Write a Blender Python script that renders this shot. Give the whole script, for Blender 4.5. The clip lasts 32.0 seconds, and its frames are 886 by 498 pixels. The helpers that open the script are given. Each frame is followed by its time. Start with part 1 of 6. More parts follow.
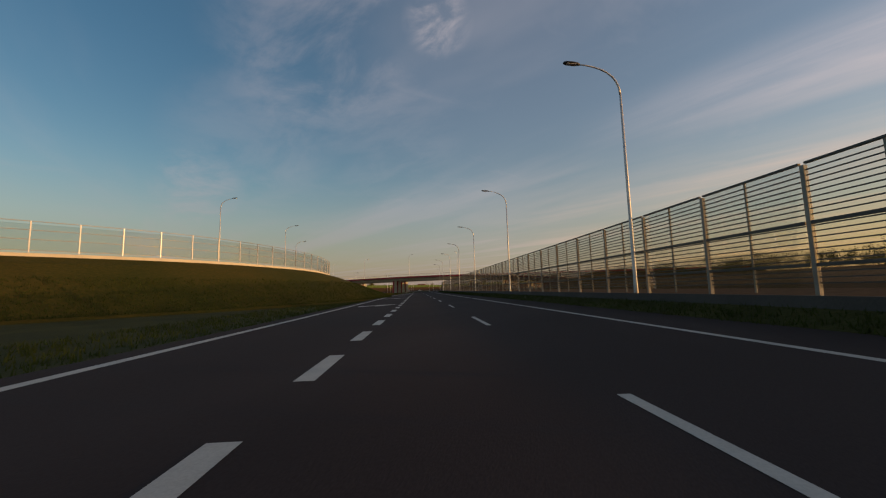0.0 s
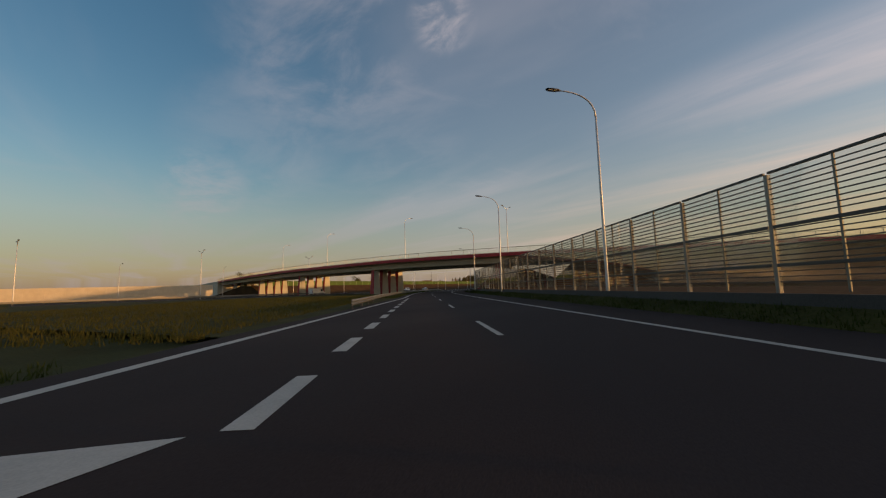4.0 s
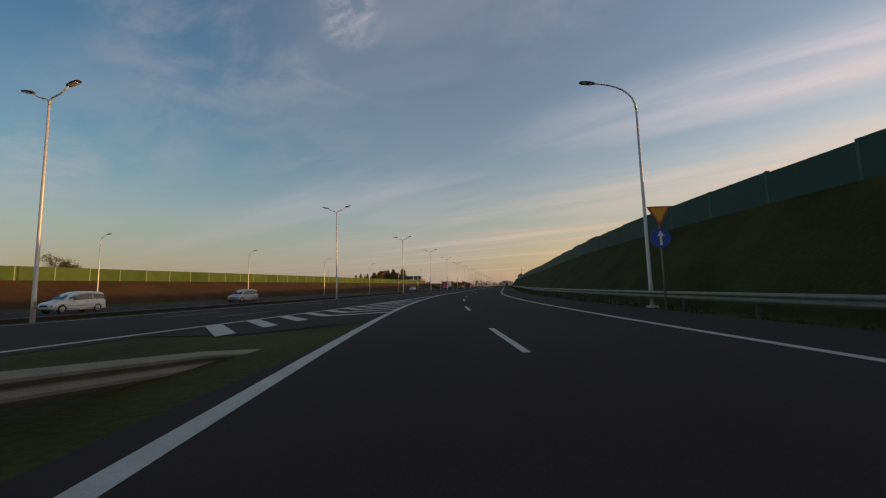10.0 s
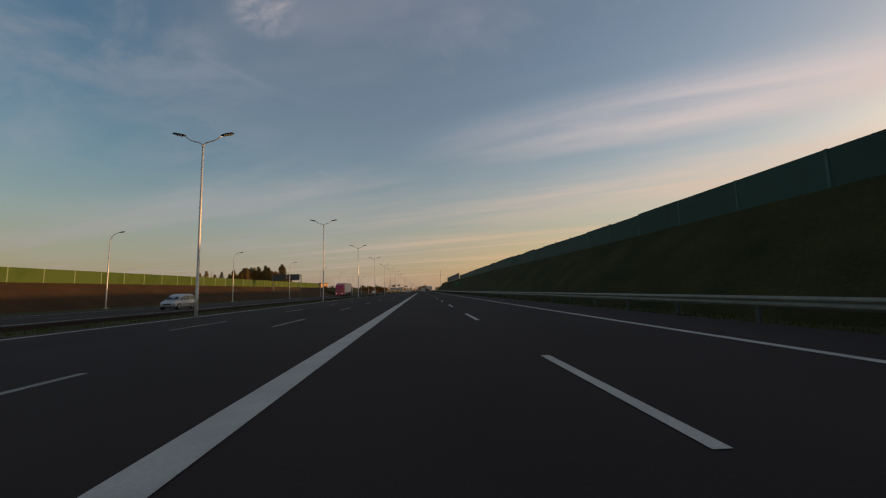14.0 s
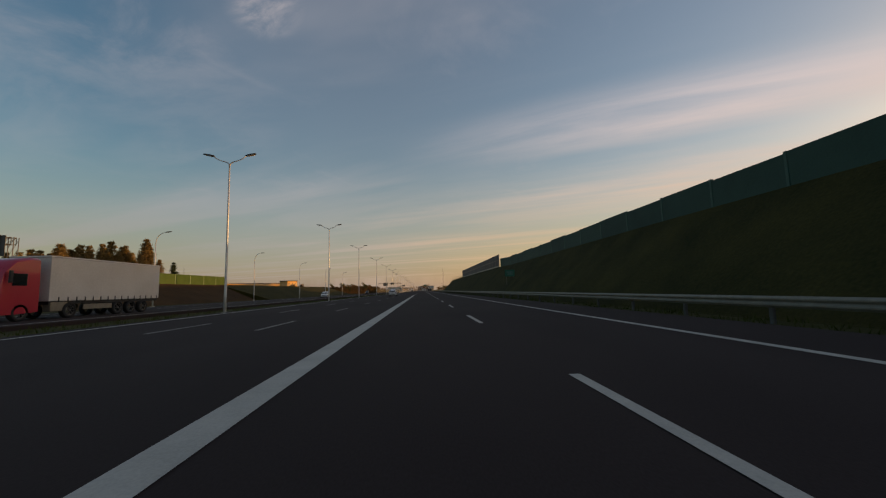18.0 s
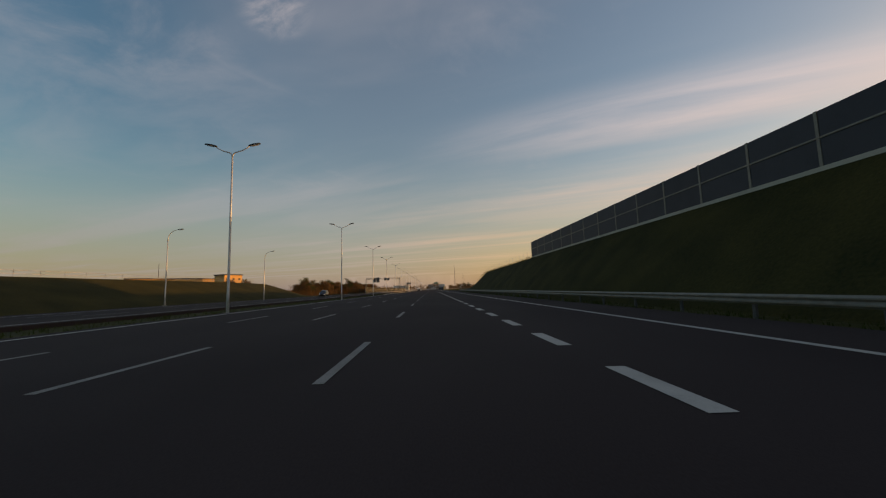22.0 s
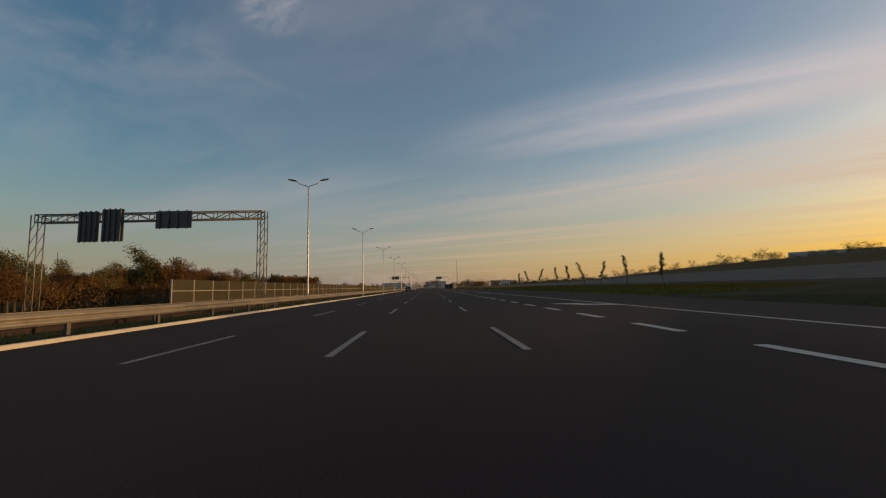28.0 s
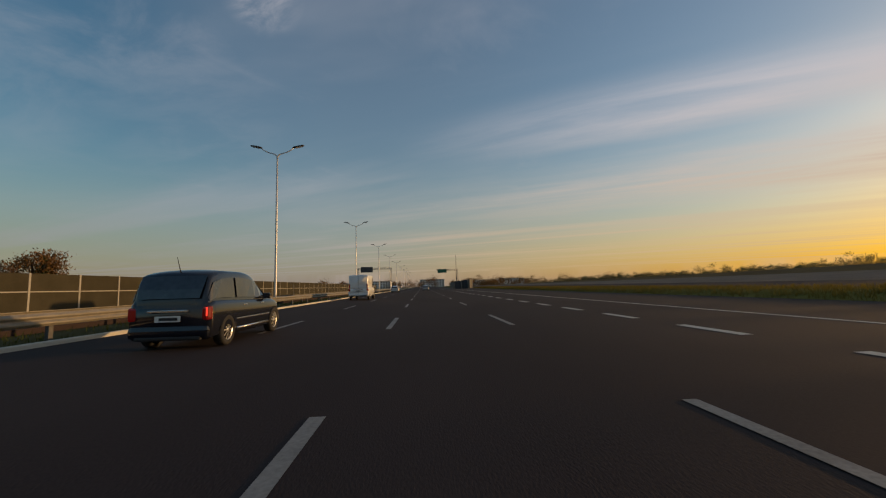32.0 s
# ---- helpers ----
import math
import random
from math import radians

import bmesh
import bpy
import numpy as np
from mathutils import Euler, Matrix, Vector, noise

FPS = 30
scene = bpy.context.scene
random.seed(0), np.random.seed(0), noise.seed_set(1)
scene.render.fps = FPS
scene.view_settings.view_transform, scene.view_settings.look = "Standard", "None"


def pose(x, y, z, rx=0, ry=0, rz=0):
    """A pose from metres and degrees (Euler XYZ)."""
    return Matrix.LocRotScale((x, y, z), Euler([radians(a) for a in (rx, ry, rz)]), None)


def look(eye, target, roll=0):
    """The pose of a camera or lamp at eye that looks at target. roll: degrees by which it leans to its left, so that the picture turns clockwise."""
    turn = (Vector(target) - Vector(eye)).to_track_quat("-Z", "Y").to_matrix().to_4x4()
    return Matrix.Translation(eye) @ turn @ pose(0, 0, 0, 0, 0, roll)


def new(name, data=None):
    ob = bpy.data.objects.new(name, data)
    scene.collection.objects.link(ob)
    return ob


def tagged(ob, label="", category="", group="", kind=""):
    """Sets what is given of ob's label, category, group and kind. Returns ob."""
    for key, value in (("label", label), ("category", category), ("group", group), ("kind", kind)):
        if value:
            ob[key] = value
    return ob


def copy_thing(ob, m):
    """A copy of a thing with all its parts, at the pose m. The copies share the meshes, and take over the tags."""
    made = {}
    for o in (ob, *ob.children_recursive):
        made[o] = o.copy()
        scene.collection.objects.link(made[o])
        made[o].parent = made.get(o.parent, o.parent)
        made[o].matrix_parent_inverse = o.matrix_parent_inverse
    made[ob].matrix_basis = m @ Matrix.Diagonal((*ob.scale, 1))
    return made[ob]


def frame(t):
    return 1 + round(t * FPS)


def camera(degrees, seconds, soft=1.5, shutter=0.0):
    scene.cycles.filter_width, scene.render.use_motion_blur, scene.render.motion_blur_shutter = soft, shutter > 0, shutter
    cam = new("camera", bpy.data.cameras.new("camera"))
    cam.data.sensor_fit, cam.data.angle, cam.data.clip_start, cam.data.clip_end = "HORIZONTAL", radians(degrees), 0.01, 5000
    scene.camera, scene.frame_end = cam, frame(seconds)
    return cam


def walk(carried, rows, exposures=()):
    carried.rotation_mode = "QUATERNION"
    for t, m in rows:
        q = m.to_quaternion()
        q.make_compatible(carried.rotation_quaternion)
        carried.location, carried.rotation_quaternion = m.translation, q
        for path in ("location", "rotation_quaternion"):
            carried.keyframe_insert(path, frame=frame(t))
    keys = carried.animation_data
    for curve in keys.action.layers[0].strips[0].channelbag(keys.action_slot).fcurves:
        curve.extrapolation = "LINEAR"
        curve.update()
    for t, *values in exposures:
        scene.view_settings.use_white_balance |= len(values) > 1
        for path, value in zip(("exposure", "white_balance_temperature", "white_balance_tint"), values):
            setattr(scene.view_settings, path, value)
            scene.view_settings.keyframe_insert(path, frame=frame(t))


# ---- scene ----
# camera: t, x, y, yaw, pitch; it rides 1.15 m over the road and leans slightly to the right
ROWS = [
    (0.0, 111.31, 0.00, 23.12, 6.06),
    (0.5, 105.84, 10.96, 23.47, 6.04),
    (1.0, 100.28, 21.92, 23.83, 6.05),
    (1.5, 94.62, 32.94, 24.06, 6.05),
    (2.0, 88.88, 44.08, 24.02, 6.01),
    (2.5, 83.04, 55.44, 23.93, 5.98),
    (3.0, 77.12, 67.00, 23.84, 5.91),
    (3.5, 71.11, 78.76, 23.80, 5.86),
    (4.0, 65.04, 90.67, 23.81, 5.79),
    (4.5, 58.91, 102.66, 23.89, 5.67),
    (5.0, 52.75, 114.65, 24.05, 5.69),
    (5.5, 46.60, 126.54, 24.15, 5.76),
    (6.0, 40.58, 138.25, 23.80, 5.93),
    (6.5, 34.82, 149.76, 22.85, 5.88),
    (7.0, 29.43, 161.07, 21.62, 5.87),
    (7.5, 24.47, 172.24, 19.83, 5.87),
    (8.0, 19.97, 183.32, 17.86, 5.89),
    (8.5, 15.97, 194.31, 15.73, 5.83),
    (9.0, 12.46, 205.23, 13.40, 5.82),
    (9.5, 9.44, 216.08, 11.20, 5.79),
    (10.0, 6.85, 226.93, 9.16, 5.67),
    (10.5, 4.68, 237.81, 6.91, 5.68),
    (11.0, 2.93, 248.62, 5.01, 5.76),
    (11.5, 1.59, 259.29, 2.88, 5.77),
    (12.0, 0.68, 269.77, 0.55, 5.69),
    (12.5, 0.17, 280.03, -1.42, 5.76),
    (13.0, -0.06, 290.20, -2.42, 5.87),
    (13.5, -0.16, 300.45, -2.92, 6.04),
    (14.0, -0.17, 310.83, -3.42, 6.11),
    (14.5, -0.11, 321.40, -3.67, 6.05),
    (15.0, -0.04, 332.23, -3.55, 5.98),
    (15.5, -0.00, 343.38, -3.33, 5.96),
    (16.0, 0.00, 354.88, -3.16, 5.98),
    (16.5, -0.02, 366.70, -3.08, 6.05),
    (17.0, -0.06, 378.80, -3.02, 6.11),
    (17.5, -0.09, 391.06, -3.20, 6.13),
    (18.0, -0.08, 403.39, -3.31, 6.10),
    (18.5, -0.06, 415.74, -3.36, 5.98),
    (19.0, -0.04, 428.05, -3.24, 5.95),
    (19.5, -0.04, 440.28, -3.23, 5.95),
    (20.0, -0.04, 452.42, -3.25, 5.93),
    (20.5, -0.06, 464.50, -3.08, 5.93),
    (21.0, -0.13, 476.62, -2.72, 6.08),
    (21.5, -0.28, 488.96, -2.34, 6.00),
    (22.0, -0.53, 501.63, -1.89, 5.97),
    (22.5, -0.88, 514.59, -1.43, 5.91),
    (23.0, -1.32, 527.69, -1.19, 5.95),
    (23.5, -1.79, 540.74, -1.17, 5.94),
    (24.0, -2.25, 553.69, -1.21, 5.85),
    (24.5, -2.67, 566.58, -1.48, 5.81),
    (25.0, -3.02, 579.41, -1.88, 5.91),
    (25.5, -3.27, 592.20, -2.37, 5.83),
    (26.0, -3.39, 604.98, -2.99, 5.82),
    (26.5, -3.42, 617.79, -3.24, 5.79),
    (27.0, -3.44, 630.65, -3.01, 5.69),
    (27.5, -3.55, 643.56, -2.53, 5.47),
    (28.0, -3.72, 656.51, -2.42, 5.71),
    (28.5, -3.91, 669.46, -2.33, 5.78),
    (29.0, -4.11, 682.42, -2.35, 5.92),
    (29.5, -4.28, 695.42, -2.59, 5.94),
    (30.0, -4.41, 708.49, -2.79, 6.05),
    (30.5, -4.48, 721.65, -3.02, 6.06),
    (31.0, -4.51, 734.89, -3.21, 5.95),
    (31.5, -4.51, 748.20, -3.27, 5.84),
    (32.0, -4.50, 761.58, -3.25, 5.55),
]
EYE, LEAN = 1.15, -1.59
cam = camera(98.8, 32.0, soft=1.2, shutter=0.0)
walk(cam, [(t, pose(x, y, EYE, 90 + pitch, 0, yaw) @ pose(0, 0, 0, 0, 0, LEAN)) for t, x, y, yaw, pitch in ROWS],
     exposures=[(0.0, 0.02, 7600, 24), (5.0, 0.1, 7700, 24), (6.1, 0.32, 7700, 24), (6.9, 0.75, 7300, 19), (7.5, 0.7, 7300, 20), (8.0, 0.45, 7350, 21), (9.0, 0.22, 7400, 22), (11.0, 0.1, 7650, 23), (13.0, 0.0, 7800, 22), (24.0, 0.0, 7800, 22), (27.0, -0.12, 7400, 19), (32.0, -0.15, 6900, 15)])

# ---- world and sun: a clear evening, the sun low on the right ----
SUN_EL, SUN_AZ = 4.3, 80.0
world = bpy.data.worlds.new("evening_sky")
scene.world = world
world.use_nodes = True
wn, wl = world.node_tree.nodes, world.node_tree.links
wn.clear()
w_out = wn.new("ShaderNodeOutputWorld")
w_bg = wn.new("ShaderNodeBackground")
w_bg.inputs["Strength"].default_value = 0.23
sky = wn.new("ShaderNodeTexSky")
sky.sky_type = "NISHITA"
sky.sun_disc = False
sky.sun_elevation, sky.sun_rotation = radians(SUN_EL), radians(SUN_AZ)
sky.air_density, sky.dust_density, sky.ozone_density = 1.0, 1.2, 1.6
# thin cirrus over the sky: streaks drawn out along one heading on a flat layer, and a haze towards the horizon
def wmath(op, a, b=None, c=None):
    n = wn.new("ShaderNodeMath")
    n.operation = op
    for i, v in enumerate((a, b, c)):
        if v is None:
            continue
        if isinstance(v, (int, float)):
            n.inputs[i].default_value = v
        else:
            wl.new(v, n.inputs[i])
    return n.outputs[0]


def wramp(v, lo, hi, to0=0.0, to1=1.0):
    n = wn.new("ShaderNodeMapRange")
    n.interpolation_type = "SMOOTHSTEP"
    wl.new(v, n.inputs[0])
    for i, x in enumerate((lo, hi, to0, to1)):
        n.inputs[i + 1].default_value = x
    return n.outputs[0]


w_tc = wn.new("ShaderNodeTexCoord")
w_sep = wn.new("ShaderNodeSeparateXYZ")
wl.new(w_tc.outputs["Generated"], w_sep.inputs[0])
dx, dy, dz = w_sep.outputs
dz = wmath("MAXIMUM", dz, 0.035)
px, py = wmath("DIVIDE", dx, dz), wmath("DIVIDE", dy, dz)
# u runs along the streaks, v across them
w_u = wmath("ADD", wmath("MULTIPLY", px, 0.88), wmath("MULTIPLY", py, -0.475))
w_v = wmath("ADD", wmath("MULTIPLY", px, 0.475), wmath("MULTIPLY", py, 0.88))


def streaks(su, sv, seed, detail, rough, lo, hi):
    comb = wn.new("ShaderNodeCombineXYZ")
    wl.new(wmath("MULTIPLY", w_u, su), comb.inputs[0]), wl.new(wmath("MULTIPLY", w_v, sv), comb.inputs[1])
    comb.inputs[2].default_value = seed
    n = wn.new("ShaderNodeTexNoise")
    n.inputs["Scale"].default_value, n.inputs["Detail"].default_value, n.inputs["Roughness"].default_value = 1.0, detail, rough
    n.inputs["Distortion"].default_value = 0.4
    wl.new(comb.outputs[0], n.inputs["Vector"])
    return wramp(n.outputs["Fac"], lo, hi)


def bump_at(x, mid, half):
    """1 at mid, fading to 0 half away."""
    return wramp(wmath("ABSOLUTE", wmath("SUBTRACT", x, mid)), 0.0, half, 1.0, 0.0)


BANDS = wmath("MAXIMUM", wmath("MULTIPLY", bump_at(w_v, 2.5, 0.62), wmath("MULTIPLY", wramp(w_u, -1.6, 0.6), 0.8)),
              wmath("MULTIPLY", bump_at(w_v, 4.4, 1.6), wmath("MULTIPLY", wramp(w_u, -2.5, 1.5), 0.8)))
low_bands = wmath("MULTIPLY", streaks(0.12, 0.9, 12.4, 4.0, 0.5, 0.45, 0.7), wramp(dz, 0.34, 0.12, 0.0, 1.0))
fine = streaks(0.45, 2.2, 3.1, 7.0, 0.6, 0.3, 0.75)
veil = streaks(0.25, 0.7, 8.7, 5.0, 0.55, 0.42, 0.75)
tufts = wmath("MULTIPLY", streaks(1.6, 1.1, 5.2, 8.0, 0.62, 0.56, 0.8), 0.5)
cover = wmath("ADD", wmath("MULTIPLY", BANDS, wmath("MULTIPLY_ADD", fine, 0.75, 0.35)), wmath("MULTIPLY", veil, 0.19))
w_dir = wn.new("ShaderNodeVectorMath")
w_dir.operation = "NORMALIZE"
wl.new(w_tc.outputs["Generated"], w_dir.inputs[0])


def patch(left, up, reach, seed, scale, strength):
    """A ragged patch of cloud round one heading (degrees left of north) and height."""
    a, e = radians(left), radians(up)
    dot = wn.new("ShaderNodeVectorMath")
    dot.operation = "DOT_PRODUCT"
    wl.new(w_dir.outputs[0], dot.inputs[0])
    dot.inputs[1].default_value = (-math.sin(a) * math.cos(e), math.cos(a) * math.cos(e), math.sin(e))
    soft = wramp(dot.outputs["Value"], math.cos(radians(reach)), math.cos(radians(reach * 0.15)))
    return wmath("MULTIPLY", wmath("MULTIPLY", soft, streaks(scale, scale * 1.7, seed, 8.0, 0.62, 0.38, 0.68)), strength)


PATCHES = [patch(41, 34, 15, 21.3, 1.6, 0.2), patch(23, 37, 5, 14.1, 4.5, 0.3), patch(56.5, 13.5, 6, 33.7, 1.2, 0.3), patch(50, 20, 12, 41.2, 0.9, 0.13), patch(30, 22, 12, 27.7, 1.6, 0.06)]
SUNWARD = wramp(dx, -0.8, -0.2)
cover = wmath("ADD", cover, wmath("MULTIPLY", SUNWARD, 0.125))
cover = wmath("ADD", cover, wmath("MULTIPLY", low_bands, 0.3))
for q in PATCHES:
    cover = wmath("ADD", cover, q)
cover = wmath("MINIMUM", wmath("ADD", cover, wmath("MULTIPLY", tufts, 0.16)), 0.85)
warm = wn.new("ShaderNodeMix")
warm.data_type = "RGBA"
warm.inputs[7].default_value = (2.6, 2.62, 2.8, 1)
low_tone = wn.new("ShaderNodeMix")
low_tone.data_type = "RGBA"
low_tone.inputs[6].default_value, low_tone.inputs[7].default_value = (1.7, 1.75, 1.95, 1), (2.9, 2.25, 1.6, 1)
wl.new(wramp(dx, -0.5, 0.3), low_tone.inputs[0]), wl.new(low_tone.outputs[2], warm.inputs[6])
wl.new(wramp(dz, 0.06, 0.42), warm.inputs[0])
haze_mix = wn.new("ShaderNodeMix")
haze_mix.data_type = "RGBA"
gold = wn.new("ShaderNodeMix")
gold.data_type = "RGBA"
gold.inputs[6].default_value, gold.inputs[7].default_value = (1.2, 1.25, 1.4, 1), (2.5, 1.78, 1.08, 1)
wl.new(wmath("MULTIPLY", wramp(dx, -0.25, 0.75), wramp(dz, 0.05, 0.24, 1.0, 0.12)), gold.inputs[0])
wl.new(gold.outputs[2], haze_mix.inputs[7])
wl.new(wramp(dz, 0.03, 0.3, 0.6, 0.0), haze_mix.inputs[0])
deep = wn.new("ShaderNodeHueSaturation")
deep.inputs["Saturation"].default_value = 1.24
wl.new(sky.outputs[0], deep.inputs["Color"]), wl.new(deep.outputs[0], haze_mix.inputs[6])
cloud_mix = wn.new("ShaderNodeMix")
cloud_mix.data_type = "RGBA"
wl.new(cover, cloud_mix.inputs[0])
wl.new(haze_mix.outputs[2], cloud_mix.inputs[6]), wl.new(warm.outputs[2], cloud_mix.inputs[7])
side_dim = wn.new("ShaderNodeMix")
side_dim.data_type, side_dim.blend_type = "RGBA", "MULTIPLY"
side_dim.inputs[0].default_value = 1.0
dim = wramp(dx, -0.9, -0.2, 0.84, 1.0)
grey = wn.new("ShaderNodeCombineColor")
for k in range(3):
    wl.new(dim, grey.inputs[k])
wl.new(cloud_mix.outputs[2], side_dim.inputs[6]), wl.new(grey.outputs[0], side_dim.inputs[7])
richer = wn.new("ShaderNodeHueSaturation")
richer.inputs["Saturation"].default_value = 1.14
wl.new(side_dim.outputs[2], richer.inputs["Color"])
wl.new(richer.outputs[0], w_bg.inputs["Color"])
wl.new(w_bg.outputs[0], w_out.inputs["Surface"])

sun = new("sun", bpy.data.lights.new("sun", "SUN"))
sun.data.energy, sun.data.angle, sun.data.color = 3.6, radians(1.0), (1.0, 0.61, 0.26)
sun.matrix_world = look((math.sin(radians(SUN_AZ)) * 100, math.cos(radians(SUN_AZ)) * 100, math.tan(radians(SUN_EL)) * 100), (0, 0, 0))


# ---- materials ----
def node_mat(name, dark, light, rough=0.8, metal=0.0, scale=2.0, fine=30.0, bump=0.0, coat=0.0, vary=0.0, stretch=(1, 1, 1), spec=0.4):
    """Two scales of noise between two colours, a little bump, and a random shift for each object."""
    m = bpy.data.materials.new(name)
    m.use_nodes = True
    n, l = m.node_tree.nodes, m.node_tree.links
    b = n["Principled BSDF"]
    b.inputs["Roughness"].default_value, b.inputs["Metallic"].default_value = rough, metal
    b.inputs["Coat Weight"].default_value = coat
    b.inputs["Specular IOR Level"].default_value = spec
    pos = n.new("ShaderNodeNewGeometry")
    mp = n.new("ShaderNodeMapping")
    mp.inputs["Scale"].default_value = stretch
    l.new(pos.outputs["Position"], mp.inputs["Vector"])
    big, small = n.new("ShaderNodeTexNoise"), n.new("ShaderNodeTexNoise")
    big.inputs["Scale"].default_value, big.inputs["Detail"].default_value = scale, 5.0
    small.inputs["Scale"].default_value, small.inputs["Detail"].default_value = fine, 3.0
    l.new(mp.outputs[0], big.inputs["Vector"]), l.new(mp.outputs[0], small.inputs["Vector"])
    mix = n.new("ShaderNodeMix")
    mix.inputs["Factor"].default_value = 0.4
    l.new(big.outputs["Fac"], mix.inputs["A"]), l.new(small.outputs["Fac"], mix.inputs["B"])
    last = mix.outputs["Result"]
    if vary:
        info, add = n.new("ShaderNodeObjectInfo"), n.new("ShaderNodeMath")
        add.operation = "MULTIPLY_ADD"
        add.inputs[1].default_value = vary
        l.new(info.outputs["Random"], add.inputs[0]), l.new(last, add.inputs[2])
        last = add.outputs[0]
    ramp = n.new("ShaderNodeValToRGB")
    ramp.color_ramp.elements[0].position, ramp.color_ramp.elements[1].position = 0.3, 0.72
    ramp.color_ramp.elements[0].color, ramp.color_ramp.elements[1].color = (*dark, 1), (*light, 1)
    l.new(last, ramp.inputs[0]), l.new(ramp.outputs[0], b.inputs["Base Color"])
    if bump:
        bm_ = n.new("ShaderNodeBump")
        bm_.inputs["Strength"].default_value, bm_.inputs["Distance"].default_value = 0.6, bump
        l.new(small.outputs["Fac"], bm_.inputs["Height"]), l.new(bm_.outputs[0], b.inputs["Normal"])
    return m


ASPHALT = node_mat("asphalt", (0.029, 0.0205, 0.0195), (0.051, 0.0375, 0.0345), 0.95, 0, 0.25, 60, 0.004, stretch=(1, 0.35, 1), spec=0.12)
WORN_PAINT = node_mat("worn_road_paint", (0.13, 0.115, 0.1), (0.31, 0.285, 0.25), 0.65, 0, 1.1, 25)
PAINT = node_mat("road_paint", (0.33, 0.305, 0.265), (0.51, 0.475, 0.415), 0.6, 0, 1.5, 40)
GRASS = node_mat("grass", (0.022, 0.026, 0.008), (0.078, 0.07, 0.02), 0.95, 0, 0.35, 9, 0.05, spec=0.1)
BANK_GRASS = node_mat("bank_grass", (0.017, 0.021, 0.007), (0.068, 0.056, 0.016), 0.95, 0, 0.3, 7, 0.06, spec=0.1)
EARTH = node_mat("bare_earth", (0.036, 0.021, 0.01), (0.085, 0.047, 0.02), 0.95, 0, 0.25, 6, 0.06, spec=0.1)
ROUGH = node_mat("rough_field", (0.05, 0.035, 0.015), (0.13, 0.09, 0.035), 0.95, 0, 0.05, 3, 0.08, spec=0.05)
RED_FIELD = node_mat("red_brown_field", (0.085, 0.042, 0.02), (0.2, 0.1, 0.045), 0.95, 0, 0.05, 3, 0.08, spec=0.05)
CONCRETE = node_mat("concrete", (0.4, 0.37, 0.29), (0.53, 0.49, 0.4), 0.85, 0, 0.5, 20, 0.004)
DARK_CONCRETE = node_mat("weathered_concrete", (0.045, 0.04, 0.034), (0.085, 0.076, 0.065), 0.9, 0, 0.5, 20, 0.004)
RED = node_mat("red_paint", (0.3, 0.02, 0.025), (0.4, 0.035, 0.04), 0.6, 0, 0.8, 20)
STEEL = node_mat("galvanised_steel", (0.17, 0.155, 0.125), (0.28, 0.255, 0.205), 0.55, 0.4, 3, 40)
LAMP_STEEL = node_mat("lamp_steel", (0.5, 0.49, 0.48), (0.64, 0.63, 0.6), 0.45, 0.35, 3, 40)
HEAD = node_mat("lamp_head_grey", (0.03, 0.03, 0.032), (0.05, 0.05, 0.052), 0.5, 0.2, 5, 30)
FAR_GREEN = node_mat("moss_green_panel", (0.03, 0.062, 0.014), (0.062, 0.1, 0.028), 0.85, 0, 0.6, 12, 0.01, vary=0.25, spec=0.15)
GREEN_WALL = node_mat("green_panel", (0.01, 0.04, 0.03), (0.022, 0.07, 0.05), 0.7, 0, 0.6, 12, 0.01, vary=0.25)
DARK_WALL = node_mat("dark_panel", (0.022, 0.024, 0.03), (0.04, 0.042, 0.05), 0.6, 0, 0.8, 15, 0.006, vary=0.2)


# ---- building helpers ----
def mesh_of(name, verts, faces, mat, smooth=False):
    me = bpy.data.meshes.new(name)
    me.from_pydata([tuple(v) for v in verts], [], faces)
    me.materials.append(mat)
    if len(faces) < 4000:
        bm = bmesh.new()
        bm.from_mesh(me)
        bmesh.ops.recalc_face_normals(bm, faces=bm.faces)
        bm.to_mesh(me)
        bm.free()
    if smooth:
        me.shade_smooth()
    return me


def empty(name, m=None):
    ob = new(name)
    if m is not None:
        ob.matrix_world = m
    return ob


def put(name, me, parent=None, m=None, label=""):
    ob = new(name, me)
    if parent is not None:
        ob.parent = parent
    if m is not None:
        ob.matrix_basis = m
    return tagged(ob, label)


def box_mesh(name, sx, sy, sz, mat, bev=0.0, z0=0.0, taper=1.0):
    """A box on z0, narrowing to its top by taper, with cut edges."""
    bm = bmesh.new()
    bmesh.ops.create_cube(bm, size=1.0)
    for v in bm.verts:
        k = taper if v.co.z > 0 else 1.0
        v.co = Vector((v.co.x * sx * k, v.co.y * sy * k, (v.co.z + 0.5) * sz + z0))
    if bev:
        bmesh.ops.bevel(bm, geom=bm.edges[:], offset=bev, segments=2, affect="EDGES", profile=0.6)
    me = bpy.data.meshes.new(name)
    bm.to_mesh(me)
    bm.free()
    me.materials.append(mat)
    return me


